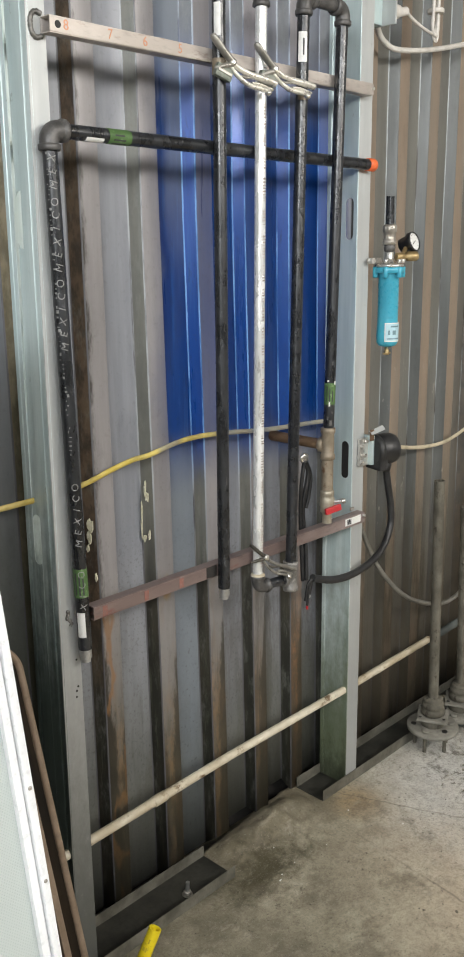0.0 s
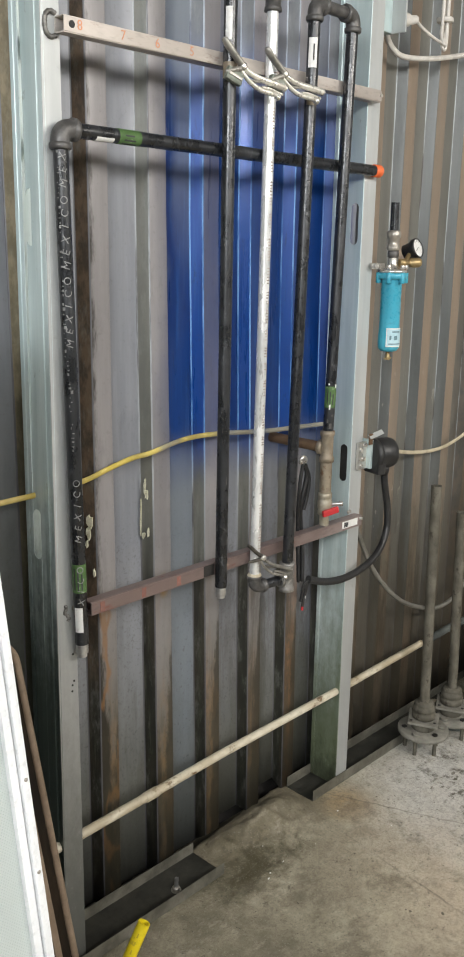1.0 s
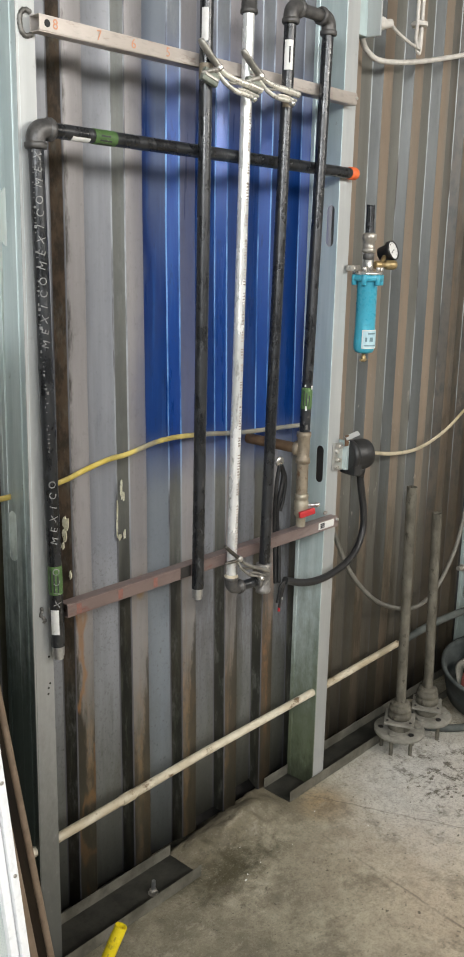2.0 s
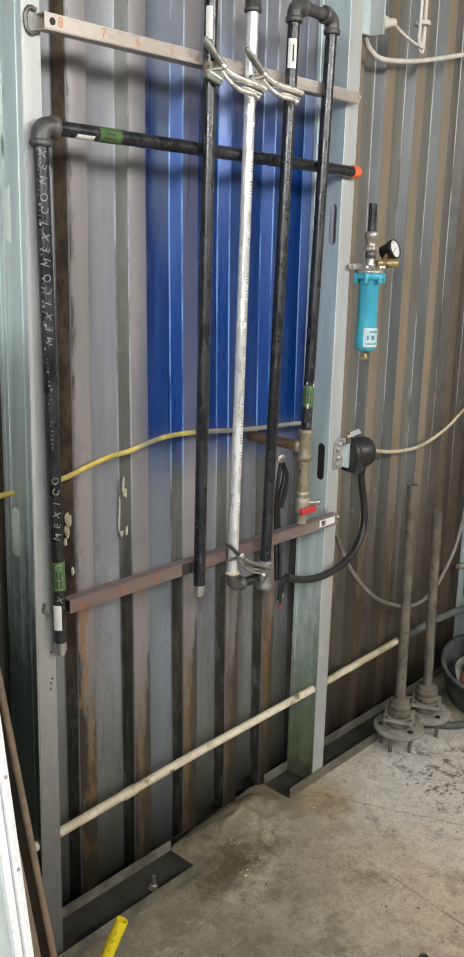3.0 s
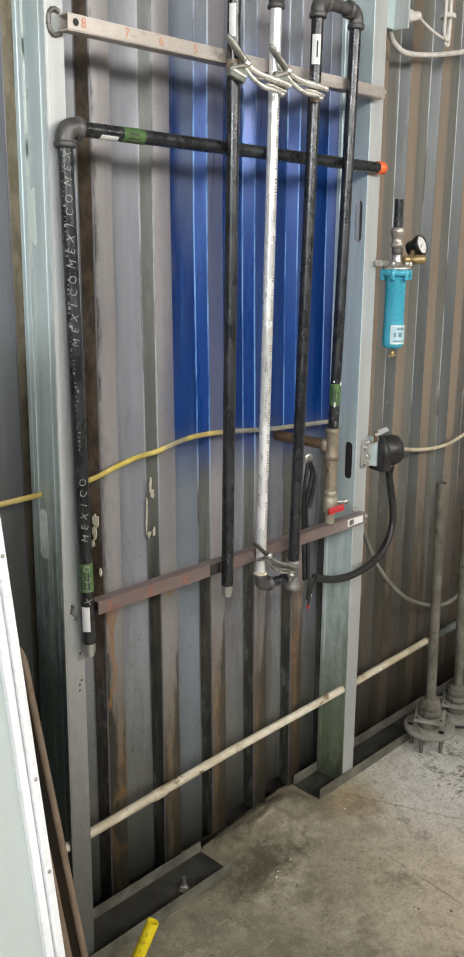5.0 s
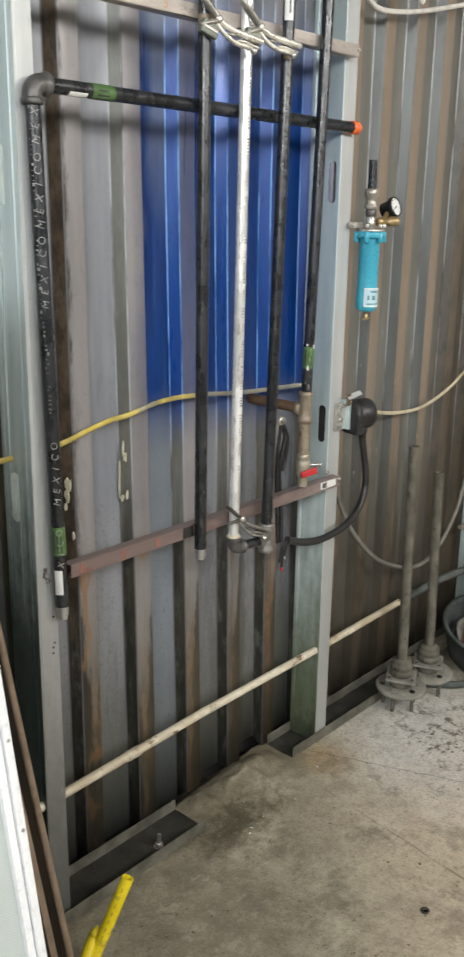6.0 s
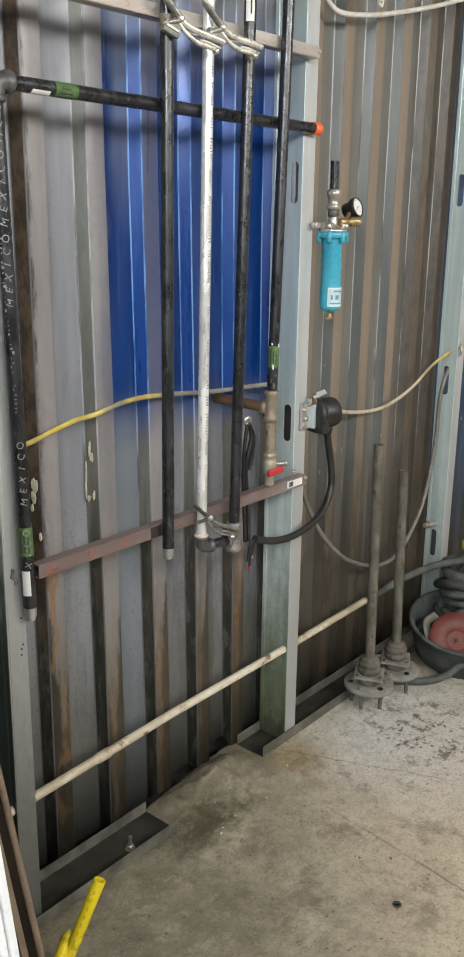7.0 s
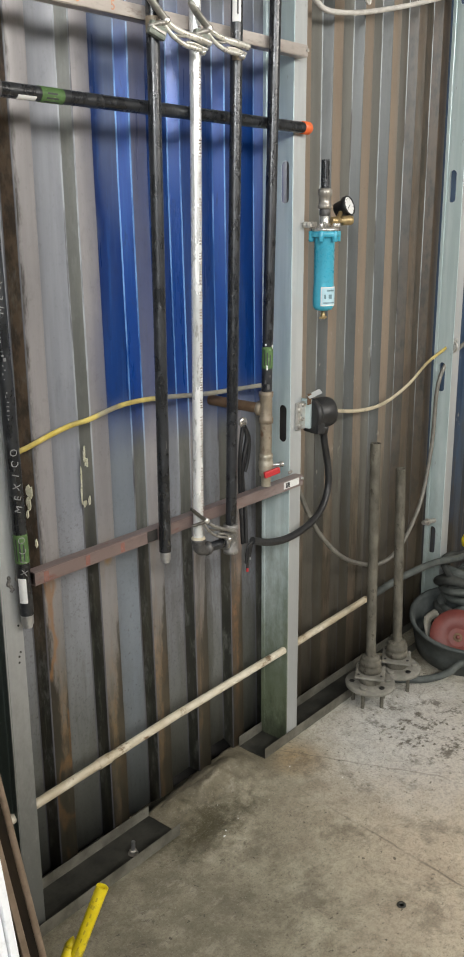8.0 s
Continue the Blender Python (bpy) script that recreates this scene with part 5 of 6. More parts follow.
PAD = plain("greenish_grey_pad", (0.145, 0.165, 0.135), (0.26, 0.28, 0.24), 0.5, 0.3, 40.0, 160.0, 0.3, wear=(0.42, 0.43, 0.38))
DULL_JAW = plain("scuffed_jaw_steel", (0.26, 0.25, 0.225), (0.40, 0.385, 0.35), 0.34, 0.6, 30.0, 150.0, 0.15, wear=(0.14, 0.13, 0.115))
first = pliers(pose(0.415, -0.066, 1.886, 0, 20, -12), TOOL, DULL_JAW, "scuffed nickel plated locking pliers clamping a pipe")
copy_thing(first, pose(0.541, -0.066, 1.888, 0, 17, -10))
pliers(pose(0.516, -0.066, 0.846, 0, 33, -6), DULL_JAW, JAW, "oily dark locking pliers clamping the conduit", 0.3, 0.68, False)


# faint print on the green tapes
for k in range(3):
    a0 = -70 + 34 * k
    part("print_bar", wrap((0.178 + 0.002 * k, -0.0165, 1.7233), (0.212 - 0.004 * k, -0.0165, 1.7231), 0.0142, a0, a0 + 12, 4), INK, run, "dark print on the label")
    part("print_bar", wrap(LP0.lerp(LP1, 0.124), LP0.lerp(LP1, 0.172 - 0.006 * k), 0.0144, -172 + 30 * k, -160 + 30 * k, 4), INK, run, "dark print on the label")
    part("print_bar", wrap((0.8156, -0.0407, 1.157), (0.8163, -0.0410, 1.196 - 0.006 * k), 0.0143, -175 + 28 * k, -165 + 28 * k, 4), INK, loop, "dark print on the label")
for k, z in enumerate((1.7, 1.42, 1.26, 1.02, 0.88)):
    c = Vector((0.4340 + 0.006 * (z - 0.78), -0.0445, z))
    part("scuff", wrap(c, c + Vector((0, 0, 0.012 + 0.006 * (k % 2))), 0.0138, -150 + 14 * k, -140 + 14 * k, 3), IRON, loose, "grey scuff on the pipe")


# ---- low cream pipe, cables and cords ----
low = thing("cream_pipe", (0.55, 0.02, 0.295), "grimy cream pipe running low along the wall", "pipe")
part("body", sweep([(-0.45, 0.022, 0.268), (0.0, 0.016, 0.281), (0.5, 0.014, 0.297), (1.0, 0.013, 0.300), (1.43, 0.020, 0.302)], 0.0108, 18, None, 0.008), CREAM_PIPE, low)
part("joint", lathe([(0.0110, 0), (0.0128, 0.002), (0.0128, 0.036), (0.0110, 0.040)], along((0.250, 0.015, 0.2885), (0.5, 0.014, 0.2965)), 18), CREAM_PIPE, low, "cream slip joint")


def cable(name, pts, r, material, label, flat=1.0, seg=10, category="cable"):
    ob = thing(name, pts[0], label, category)
    part("sheath", sweep(smooth_line(pts, 7), r, seg, None, 0.0, flat), material, ob)
    return ob


cable("yellow_cable", [(-0.75, 0.070, 1.045), (-0.40, 0.066, 1.040), (-0.057, 0.065, 1.047), (0.054, 0.065, 1.050), (0.137, 0.065, 1.057), (0.209, 0.065, 1.074), (0.270, 0.065, 1.086), (0.320, 0.065, 1.0895), (0.420, 0.065, 1.106),
                       (0.528, 0.065, 1.105), (0.710, 0.065, 1.089), (0.929, 0.065, 1.079), (1.010, 0.063, 1.068), (1.130, 0.060, 1.000), (1.297, 0.060, 0.950), (1.450, 0.058, 0.929), (1.560, 0.048, 0.938), (1.680, 0.036, 0.980), (1.780, 0.024, 1.040), (1.890, 0.015, 1.078)],
      0.0030, YCABLE, "dusty yellow flat cable slung along the wall", 2.0)
cable("grey_cable", [(0.990, 0.05, 0.90), (1.035, 0.04, 0.830), (1.080, 0.040, 0.743), (1.171, 0.040, 0.606), (1.310, 0.040, 0.482), (1.460, 0.040, 0.410), (1.570, 0.040, 0.385), (1.670, 0.040, 0.402), (1.760, 0.040, 0.470), (1.830, 0.040, 0.570), (1.878, 0.040, 0.749), (1.888, 0.035, 0.950), (1.96, 0.02, 1.05), (2.15, 0.0, 1.12)],
      0.0072, CABLE_GREY, "grey round cable hanging in a loop by the wall")
cable("white_cable", [(1.090, 0.045, 2.120), (1.098, 0.050, 2.085), (1.112, 0.050, 2.052), (1.140, 0.050, 2.032), (1.196, 0.050, 2.022), (1.341, 0.050, 2.041), (1.530, 0.050, 2.082), (1.720, 0.050, 2.130), (1.89, 0.045, 2.18)],
      0.0070, CABLE_WHITE, "white cable slung under the outlet box")

# ---- outlet box with a white plug ----
outlet = thing("outlet_box", (1.07, 0.02, 2.05), "galvanised outlet box with brown sockets on the stud", "outlet box")
part("box", box((1.024, 0.010, 2.052), (1.072, 0.062, 2.20), 0.002), GALV, outlet)
plate = part("cover_plate", box((1.068, -0.030, 2.050), (1.074, 0.058, 2.205), 0.0015), GALV_FLANGE, outlet, "pale cover plate")
for z in (2.085, 2.135):
    part("socket", lathe([(0.018, 0), (0.018, 0.004), (0.016, 0.005)], along((1.073, 0.012, z), (1.09, 0.010, z)), 20), RUST_PIPE, plate, "brown socket face")
plug = thing("white_plug", (1.09, 0.01, 2.085), "white moulded plug with a bundled cord", "plug")
part("body", sweep([(1.077, 0.010, 2.088), (1.095, 0.006, 2.089), (1.120, 0.000, 2.090), (1.132, -0.002, 2.091), (1.136, -0.003, 2.092), (1.150, -0.005, 2.096)], [0.017, 0.018, 0.016, 0.010, 0.011, 0.010], 14), CABLE_WHITE, plug)
part("cord", sweep(smooth_line([(1.148, -0.005, 2.096), (1.185, 0.000, 2.085), (1.235, -0.002, 2.070), (1.285, 0.000, 2.066), (1.300, 0.000, 2.090), (1.303, 0.0, 2.140), (1.305, 0.0, 2.24)], 8), 0.0042, 10), CABLE_WHITE, plug)
for k, (dx, dz) in enumerate(((-0.012, 0.0), (0.0, -0.010), (0.010, 0.004))):
    part("cord_loop", sweep(smooth_line([(1.290 + dx, -0.004 + 0.006 * k, 2.26), (1.288 + dx, -0.004 + 0.006 * k, 2.12), (1.286 + dx, -0.004 + 0.006 * k, 2.085 + dz), (1.297 + dx, -0.004 + 0.006 * k, 2.062 + dz), (1.311 + dx, -0.004 + 0.006 * k, 2.085 + dz), (1.312 + dx, -0.004 + 0.006 * k, 2.26)], 7), 0.0042, 10), CABLE_WHITE, plug, "hanging loop of white cord")
part("twist_tie", lathe([(0.020, 0), (0.022, 0.002), (0.022, 0.010), (0.020, 0.012)], pose(1.298, 0.002, 2.115), 14), CABLE_WHITE, plug)

# ---- socket box, big black plug and its cord ----
sock = thing("socket_box", (1.03, -0.01, 0.95), "galvanised socket box bolted to the stud", "socket box")
part("bracket", box((0.990, -0.012, 0.955), (1.030, -0.0025, 1.030), 0.0015), CHROME, sock)
part("box", box((1.024, -0.026, 0.955), (1.036, 0.030, 1.036), 0.003), GALV, sock)
for x, z in ((0.996, 1.010), (1.006, 0.985), (0.994, 0.968), (1.012, 1.022)):
    part("bolt", hexnut((x, -0.012, z), (x - 0.002, -0.020, z), 0.0062), CHROME, sock)
part("strap", box((-0.030, -0.007, -0.0012), (0.030, 0.007, 0.0012), 0.0008, None, pose(1.040, -0.030, 1.0500, 48, -7, 0)), GALV_FLANGE, sock, "bent pale strap")
part("tab", box((1.010, -0.030, 1.024), (1.026, -0.0265, 1.054), 0.001), RUST_PIPE, sock, "rusty clip under the strap")
big = thing("black_plug", (1.08, -0.03, 0.94), "black moulded power plug with thick cord", "plug")
part("face", lathe([(0.036, 0), (0.043, 0.003), (0.043, 0.016), (0.038, 0.018)], along((1.036, -0.016, 0.993), (1.10, -0.034, 0.993)), 32), RUBBER, big)
part("body", lathe([(0.038, 0), (0.0415, 0.006), (0.0425, 0.042), (0.040, 0.054), (0.030, 0.062), (0.012, 0.064)], along((1.050, -0.020, 0.993), (1.114, -0.038, 0.993)), 32), RUBBER, big)
part("skirt", box((-0.034, -0.036, -0.052), (-0.006, 0.030, -0.014), 0.007, None, pose(1.070, -0.026, 0.992, 0, 0, -16)), RUBBER, big)
for dz in (-0.018, 0.024):
    part("screw", rod((1.1080, -0.0362, 0.992 + dz), (1.1125, -0.0374, 0.992 + dz), 0.0035, 10), IRON, big)
part("cord_neck", lathe([(0.0165, 0), (0.0165, 0.012), (0.0125, 0.026), (0.010, 0.028)], along((1.082, -0.030, 0.958), (1.087, -0.031, 0.90)), 18), RUBBER, big, "moulded strain relief")
part("cord", sweep(smooth_line([(1.085, -0.030, 0.945), (1.092, -0.032, 0.900), (1.108, -0.034, 0.830), (1.108, -0.036, 0.775), (1.080, -0.040, 0.730), (1.030, -0.045, 0.700), (0.960, -0.048, 0.684), (0.890, -0.048, 0.680), (0.820, -0.046, 0.690), (0.755, -0.042, 0.712)], 7), 0.0100, 12), RUBBER, big, "thick black rubber cord")
for k, (dx, z) in enumerate(((-0.008, 0.655), (0.000, 0.640), (0.008, 0.668))):
    part("wire", sweep(smooth_line([(0.762, -0.042, 0.710), (0.748 + dx, -0.040, 0.700), (0.742 + dx, -0.036, z)], 6), 0.0035, 8), RUBBER, big, "stripped wire end")
part("wire_tip", rod((0.742, -0.036, 0.640), (0.741, -0.036, 0.630), 0.0034, 8), RED, big, "red wire tip")
part("wire_tip", rod((0.750, -0.036, 0.668), (0.750, -0.036, 0.660), 0.0030, 8), WHITE_TAG, big, "pale wire tip")
lead = thing("black_lead", (0.75, 0.01, 0.70), "black doubled lead hanging from a steel lug", "cable")
part("lug", lathe([(0.006, 0), (0.013, 0.001), (0.013, 0.006), (0.006, 0.007)], along((0.780, 0.012, 1.012), (0.775, -0.02, 1.010)), 16), CHROME, lead, "steel ring lug")
part("strand", sweep(smooth_line([(0.783, 0.008, 1.000), (0.793, 0.006, 0.970), (0.777, 0.008, 0.900), (0.779, 0.010, 0.850), (0.785, 0.006, 0.780), (0.779, -0.002, 0.690)], 6), 0.0060, 8), RUBBER, lead)
part("strand", sweep(smooth_line([(0.778, 0.008, 1.000), (0.769, 0.008, 0.950), (0.767, 0.010, 0.880), (0.771, 0.010, 0.800), (0.767, 0.000, 0.690)], 6), 0.0050, 8), RUBBER, lead)
part("strand", sweep(smooth_line([(0.785, 0.006, 1.000), (0.800, 0.004, 0.965), (0.797, 0.006, 0.915), (0.787, 0.008, 0.880)], 6), 0.0050, 8), RUBBER, lead)


# ---- air filter with gauge ----
LABEL_BLUE = plain("pale_blue_paper_label", (0.42, 0.62, 0.70), (0.50, 0.68, 0.74), 0.5)
LABEL_INK = plain("grey_teal_print", (0.14, 0.24, 0.28), (0.18, 0.29, 0.33), 0.6)
FX, FY = 1.072, -0.030
filt = thing("air_filter", (FX, FY, 1.27), "teal air filter with gauge and brass fitting", "air filter")
part("housing", lathe([(0.010, 1.270), (0.022, 1.273), (0.0275, 1.281), (0.0285, 1.300), (0.0265, 1.340), (0.0265, 1.455), (0.0300, 1.462)], pose(FX, FY, 0), 32), TEAL, filt)
part("collar", lathe([(0.028, 1.458), (0.0385, 1.460), (0.0390, 1.472), (0.036, 1.474)], pose(FX, FY, 0), 32), TEAL, filt)
for k in range(6):
    a = radians(60 * k + 20)
    cx, cy = FX + 0.036 * math.cos(a), FY + 0.036 * math.sin(a)
    part("lug", lathe([(0.0050, 1.448), (0.0070, 1.450), (0.0070, 1.474), (0.006, 1.475)], pose(cx, cy, 0), 12), TEAL, filt)
    part("bolt", hexnut((cx, cy, 1.484), (cx, cy, 1.494), 0.0058), CHROME, filt)
part("head", lathe([(0.036, 1.474), (0.0385, 1.476), (0.0385, 1.481), (0.020, 1.484), (0.0125, 1.492), (0.0105, 1.500), (0.0105, 1.516), (0.008, 1.517)], pose(FX, FY, 0), 28), CHROME, filt, "bright cast head")
part("neck", lathe([(0.010, 1.512), (0.0150, 1.514), (0.0150, 1.526), (0.0120, 1.532), (0.010, 1.533)], pose(FX - 0.001, FY, 0), 8), IRON, filt, "dark hexagon bush")
part("union", lathe([(0.012, 1.530), (0.0172, 1.532), (0.0172, 1.540), (0.0150, 1.543), (0.0150, 1.560), (0.0182, 1.563), (0.0182, 1.577), (0.0150, 1.580), (0.010, 1.581)], pose(FX - 0.002, FY, 0), 20), NICKEL, filt, "dull pipe union")
part("nipple", rod((FX - 0.002, FY, 1.578), (FX - 0.003, FY, 1.650), 0.0108, 18, hollow=0.008), BLACK_PIPE, filt, "short black threaded nipple")
part("drain", lathe([(0.0050, 1.248), (0.0065, 1.250), (0.0065, 1.262), (0.0045, 1.264), (0.0045, 1.272)], pose(FX, FY, 0), 10), BRASS, filt)
part("drain_key", box((FX - 0.014, FY - 0.003, 1.250), (FX + 0.014, FY + 0.003, 1.255), 0.001), BRASS, filt)
part("bracket", box((1.006, -0.012, 1.484), (FX - 0.010, -0.006, 1.498), 0.001), NICKEL, filt, "bracket to the stud")
part("bracket_bolt", hexnut((1.010, -0.012, 1.491), (1.009, -0.026, 1.491), 0.0085), CHROME, filt)
part("bracket_bolt", hexnut((1.026, -0.012, 1.491), (1.025, -0.022, 1.491), 0.0070), CHROME, filt)
B0 = Vector((FX + 0.014, FY - 0.010, 1.500))
BD = Vector((0.92, -0.40, 0.02)).normalized()
brass = part("brass_fitting", lathe([(0.008, 0), (0.0105, 0.002), (0.0105, 0.022), (0.0075, 0.024), (0.0075, 0.034), (0.0125, 0.036), (0.0125, 0.060), (0.0105, 0.064), (0.0060, 0.064), (0.0060, 0.052)], along(B0, B0 + BD), 16), BRASS, filt, "aged brass coupling")
G0 = Vector((1.148, -0.048, 1.5365))
GD = Vector((0.06, -0.95, 0.30)).normalized()
part("stem", rod(B0 + BD * 0.018, G0 - GD * 0.014, 0.0060, 12), BRASS, brass)
gauge = part("gauge", lathe([(0.012, -0.036), (0.019, -0.032), (0.0215, -0.006), (0.0260, -0.004), (0.0265, 0.006), (0.0245, 0.009), (0.0230, 0.008), (0.0228, 0.004)], along(G0, G0 + GD), 30), RUBBER, filt, "black pressure gauge case")
part("dial", lathe([(0.0225, 0.0045), (0.0225, 0.0062)], along(G0, G0 + GD), 28), GAUGE_FACE, gauge, "white dial")
_, gs, gu = frame_of(GD)
c = G0 + GD * 0.0068
part("needle", rod(c - gs * 0.004 + gu * 0.002, c + gs * 0.012 - gu * 0.008, 0.0009, 6), INK, gauge)
for k in range(9):
    a = radians(-40 + 32.5 * k)
    w = gs * math.cos(a) + gu * math.sin(a)
    part("tick", rod(c + w * 0.017, c + w * 0.0205, 0.0006, 5), INK, gauge)
part("label_border", wrap((FX, FY, 1.2845), (FX, FY, 1.3335), 0.0291, -160, -60, 18), WHITE_TAG, filt, "white border of the label")
label = part("label", wrap((FX, FY, 1.2875), (FX, FY, 1.3305), 0.0294, -155, -62, 16), LABEL_BLUE, filt, "pale blue printed label")
for z, a0, a1, h in ((1.322, -128, -80, 0.004), (1.303, -142, -132, 0.011), (1.303, -118, -98, 0.011), (1.291, -146, -76, 0.003)):
    part("print_bar", wrap((FX, FY, z), (FX, FY, z + h), 0.0297, a0, a1, 6), LABEL_INK, label)


# ---- flanged stands ----
def stand(x, y, height, lean, label, z):
    ob = thing("flanged_stand", (x, y, z), label, "pipe stand", "flanged stands by the wall")
    part("pipe", sweep([(x, y, z + 0.11), (x + lean * 0.1, y, z + 0.21), (x + lean, y, z + height)], 0.0155, 20, None, 0.012), DUSTY_STEEL, ob)
    part("collar", lathe([(0.030, 0.108), (0.036, 0.111), (0.0365, 0.128), (0.031, 0.131), (0.034, 0.134), (0.0345, 0.147), (0.029, 0.151), (0.030, 0.155), (0.0295, 0.162), (0.018, 0.166)], pose(x, y, z), 26), DUSTY_STEEL, ob, "ringed dusty collar")
    plate = box((-0.047, -0.047, 0), (0.047, 0.047, 0.008), 0.003, None, pose(x, y, z + 0.100, 3, -2, 28))
    square = part("square_plate", plate, DUSTY_PLATE, ob, "dusty square plate")
    for a in (28, 118, 208, 298):
        q = pose(x, y, z + 0.1085, 3, -2, a) @ Vector((0.036, 0.036, 0))
        part("bolt_hole", lathe([(0.0045, 0), (0.0045, 0.0008)], pose(*q, 3, -2, 0), 10), DARK, square, "dark bolt hole")
    part("hub", lathe([(0.036, 0.065), (0.036, 0.102)], pose(x, y, z), 24), DUSTY_STEEL, ob)
    disc = part("disc", lathe([(0.074, 0.060), (0.079, 0.062), (0.080, 0.071), (0.077, 0.074), (0.040, 0.0745)], pose(x, y, z, 2, -1, 0), 36), DUSTY_PLATE, ob, "cement dusted round flange")
    for k in range(6):
        a = radians(60 * k + 12)
        q = Vector((x + 0.058 * math.cos(a), y + 0.058 * math.sin(a), z + 0.0735))
        if k % 2:
            part("boss", lathe([(0.012, 0), (0.012, 0.004), (0.010, 0.006)], pose(*q), 12), DUSTY_PLATE, disc)
        else:
            part("bolt_hole", lathe([(0.0085, 0.0), (0.0085, 0.0030)], pose(*q), 14), DARK, disc, "dark bolt hole")
    for k in range(5):
        a = radians(72 * k - 100)
        cx, cy = x + 0.052 * math.cos(a), y + 0.052 * math.sin(a)
        part("leg", rod((cx, cy, floor_height(cx, cy) - 0.001), (cx, cy, z + 0.062), 0.0062, 10), DUSTY_STEEL, ob)


stand(1.332, -0.066, 0.865, -0.022, "dusty steel pipe stand on a round flange", 0.001)
stand(1.478, -0.078, 0.760, -0.030, "shorter dusty steel pipe stand beside the tub", 0.001)

HOSE_BLACK = plain("grimy_black_hose", (0.022, 0.024, 0.022), (0.055, 0.058, 0.052), 0.7, 0.0, 20.0, 120.0, 0.2)

# ---- tub with a red disc, hoses behind it ----
tub = thing("rubber_tub", (1.80, -0.15, 0.0), "dusty black rubber tub tipped beside the stands", "tub")
TM = along((1.830, -0.155, 0.026), (1.830 - 0.15, -0.155 - 0.12, 0.026 + 0.97))
part("shell", lathe([(0.150, 0.000), (0.172, 0.005), (0.184, 0.060), (0.194, 0.118), (0.203, 0.121), (0.203, 0.131), (0.193, 0.133), (0.184, 0.118), (0.174, 0.060), (0.158, 0.018)], TM, 48), TUB, tub)
disc = thing("red_disc", (1.70, -0.18, 0.08), "dull red steel disc with a bolted hub", "disc")
DM = along((1.726, -0.177, 0.112), (1.726 - 0.62, -0.177 - 0.46, 0.112 + 0.55))
part("plate", lathe([(0.094, -0.004), (0.098, 0.0), (0.097, 0.004), (0.060, 0.001), (0.034, -0.002), (0.028, -0.010), (0.018, -0.012)], DM, 44), RUST_RED, disc)
hub = part("hub", lathe([(0.019, -0.020), (0.019, -0.008), (0.014, -0.002), (0.010, -0.001)], DM, 22), RUST_PIPE, disc, "dark recessed hub")
part("bolt", lathe([(0.008, -0.002), (0.008, 0.004), (0.005, 0.006)], DM, 6), RUST_RED, hub, "dull red centre bolt")
part("shaft", rod(DM @ Vector((0, 0, -0.12)), DM @ Vector((0, 0, -0.006)), 0.012, 12), IRON, disc)
brk = thing("grey_bracket", (1.70, -0.10, 0.05), "bent grey steel bracket lying in the tub", "bracket")
part("plate", sweep(smooth_line([(1.680, -0.115, 0.060), (1.690, -0.085, 0.115), (1.735, -0.055, 0.140), (1.810, -0.050, 0.140)], 6), 0.016, 8, None, 0.0, 0.35), DUSTY_PLATE, brk)
part("arm", sweep(smooth_line([(1.720, -0.100, 0.060), (1.760, -0.080, 0.105), (1.830, -0.070, 0.120)], 6), 0.010, 8), HOSE_DUSTY, brk)
cable("dark_hose", [(1.440, 0.030, 0.285), (1.500, 0.010, 0.310), (1.570, -0.020, 0.338), (1.650, -0.045, 0.352), (1.760, -0.060, 0.350), (1.900, -0.070, 0.325), (2.10, -0.080, 0.290), (2.35, -0.080, 0.16)], 0.0125, HOSE_DUSTY, "dusty dark hose running behind the tub", category="hose")
cable("floor_hose", [(1.420, 0.030, 0.013), (1.470, -0.030, 0.013), (1.515, -0.100, 0.013), (1.560, -0.160, 0.018), (1.605, -0.205, 0.036), (1.650, -0.236, 0.066), (1.715, -0.300, 0.070), (1.800, -0.372, 0.045), (1.900, -0.420, 0.018), (2.05, -0.450, 0.014)], 0.0125, HOSE_DUSTY, "dusty grey hose lying on the floor", category="hose")
coil = thing("hose_coil", (1.96, -0.09, 0.0), "heap of dusty black hose against the wall", "hose coil")
turns = random.Random(5)
for k in range(11):
    r = 0.100 + 0.045 * turns.random()
    m = pose(1.965 + 0.05 * (turns.random() - 0.5), -0.100 + 0.04 * (turns.random() - 0.5), 0.030 + 0.027 * k, 34 * (turns.random() - 0.5), 34 * (turns.random() - 0.5), 0)
    line = [m @ Vector((r * math.cos(a), 0.62 * r * math.sin(a), 0.016 * math.sin(2 * a + k))) for a in (2 * math.pi * q / 36 for q in range(37))]
    part("turn", sweep([(p.x, min(p.y, 0.02), max(0.016, p.z)) for p in line], 0.0125 + 0.004 * (k % 2), 10), (HOSE_DUSTY, HOSE_BLACK, HOSE_DUSTY)[k % 3], coil)
# small yellow cap-like piece, its use unknown
knob = thing("hose_nozzle", (2.015, -0.060, 0.335), "small yellow plastic cap on the coiled hose", "nozzle")
part("body", lathe([(0.016, 0.0), (0.024, 0.006), (0.026, 0.030), (0.020, 0.044), (0.008, 0.048)], pose(2.015, -0.060, 0.335), 18), YELLOW, knob)
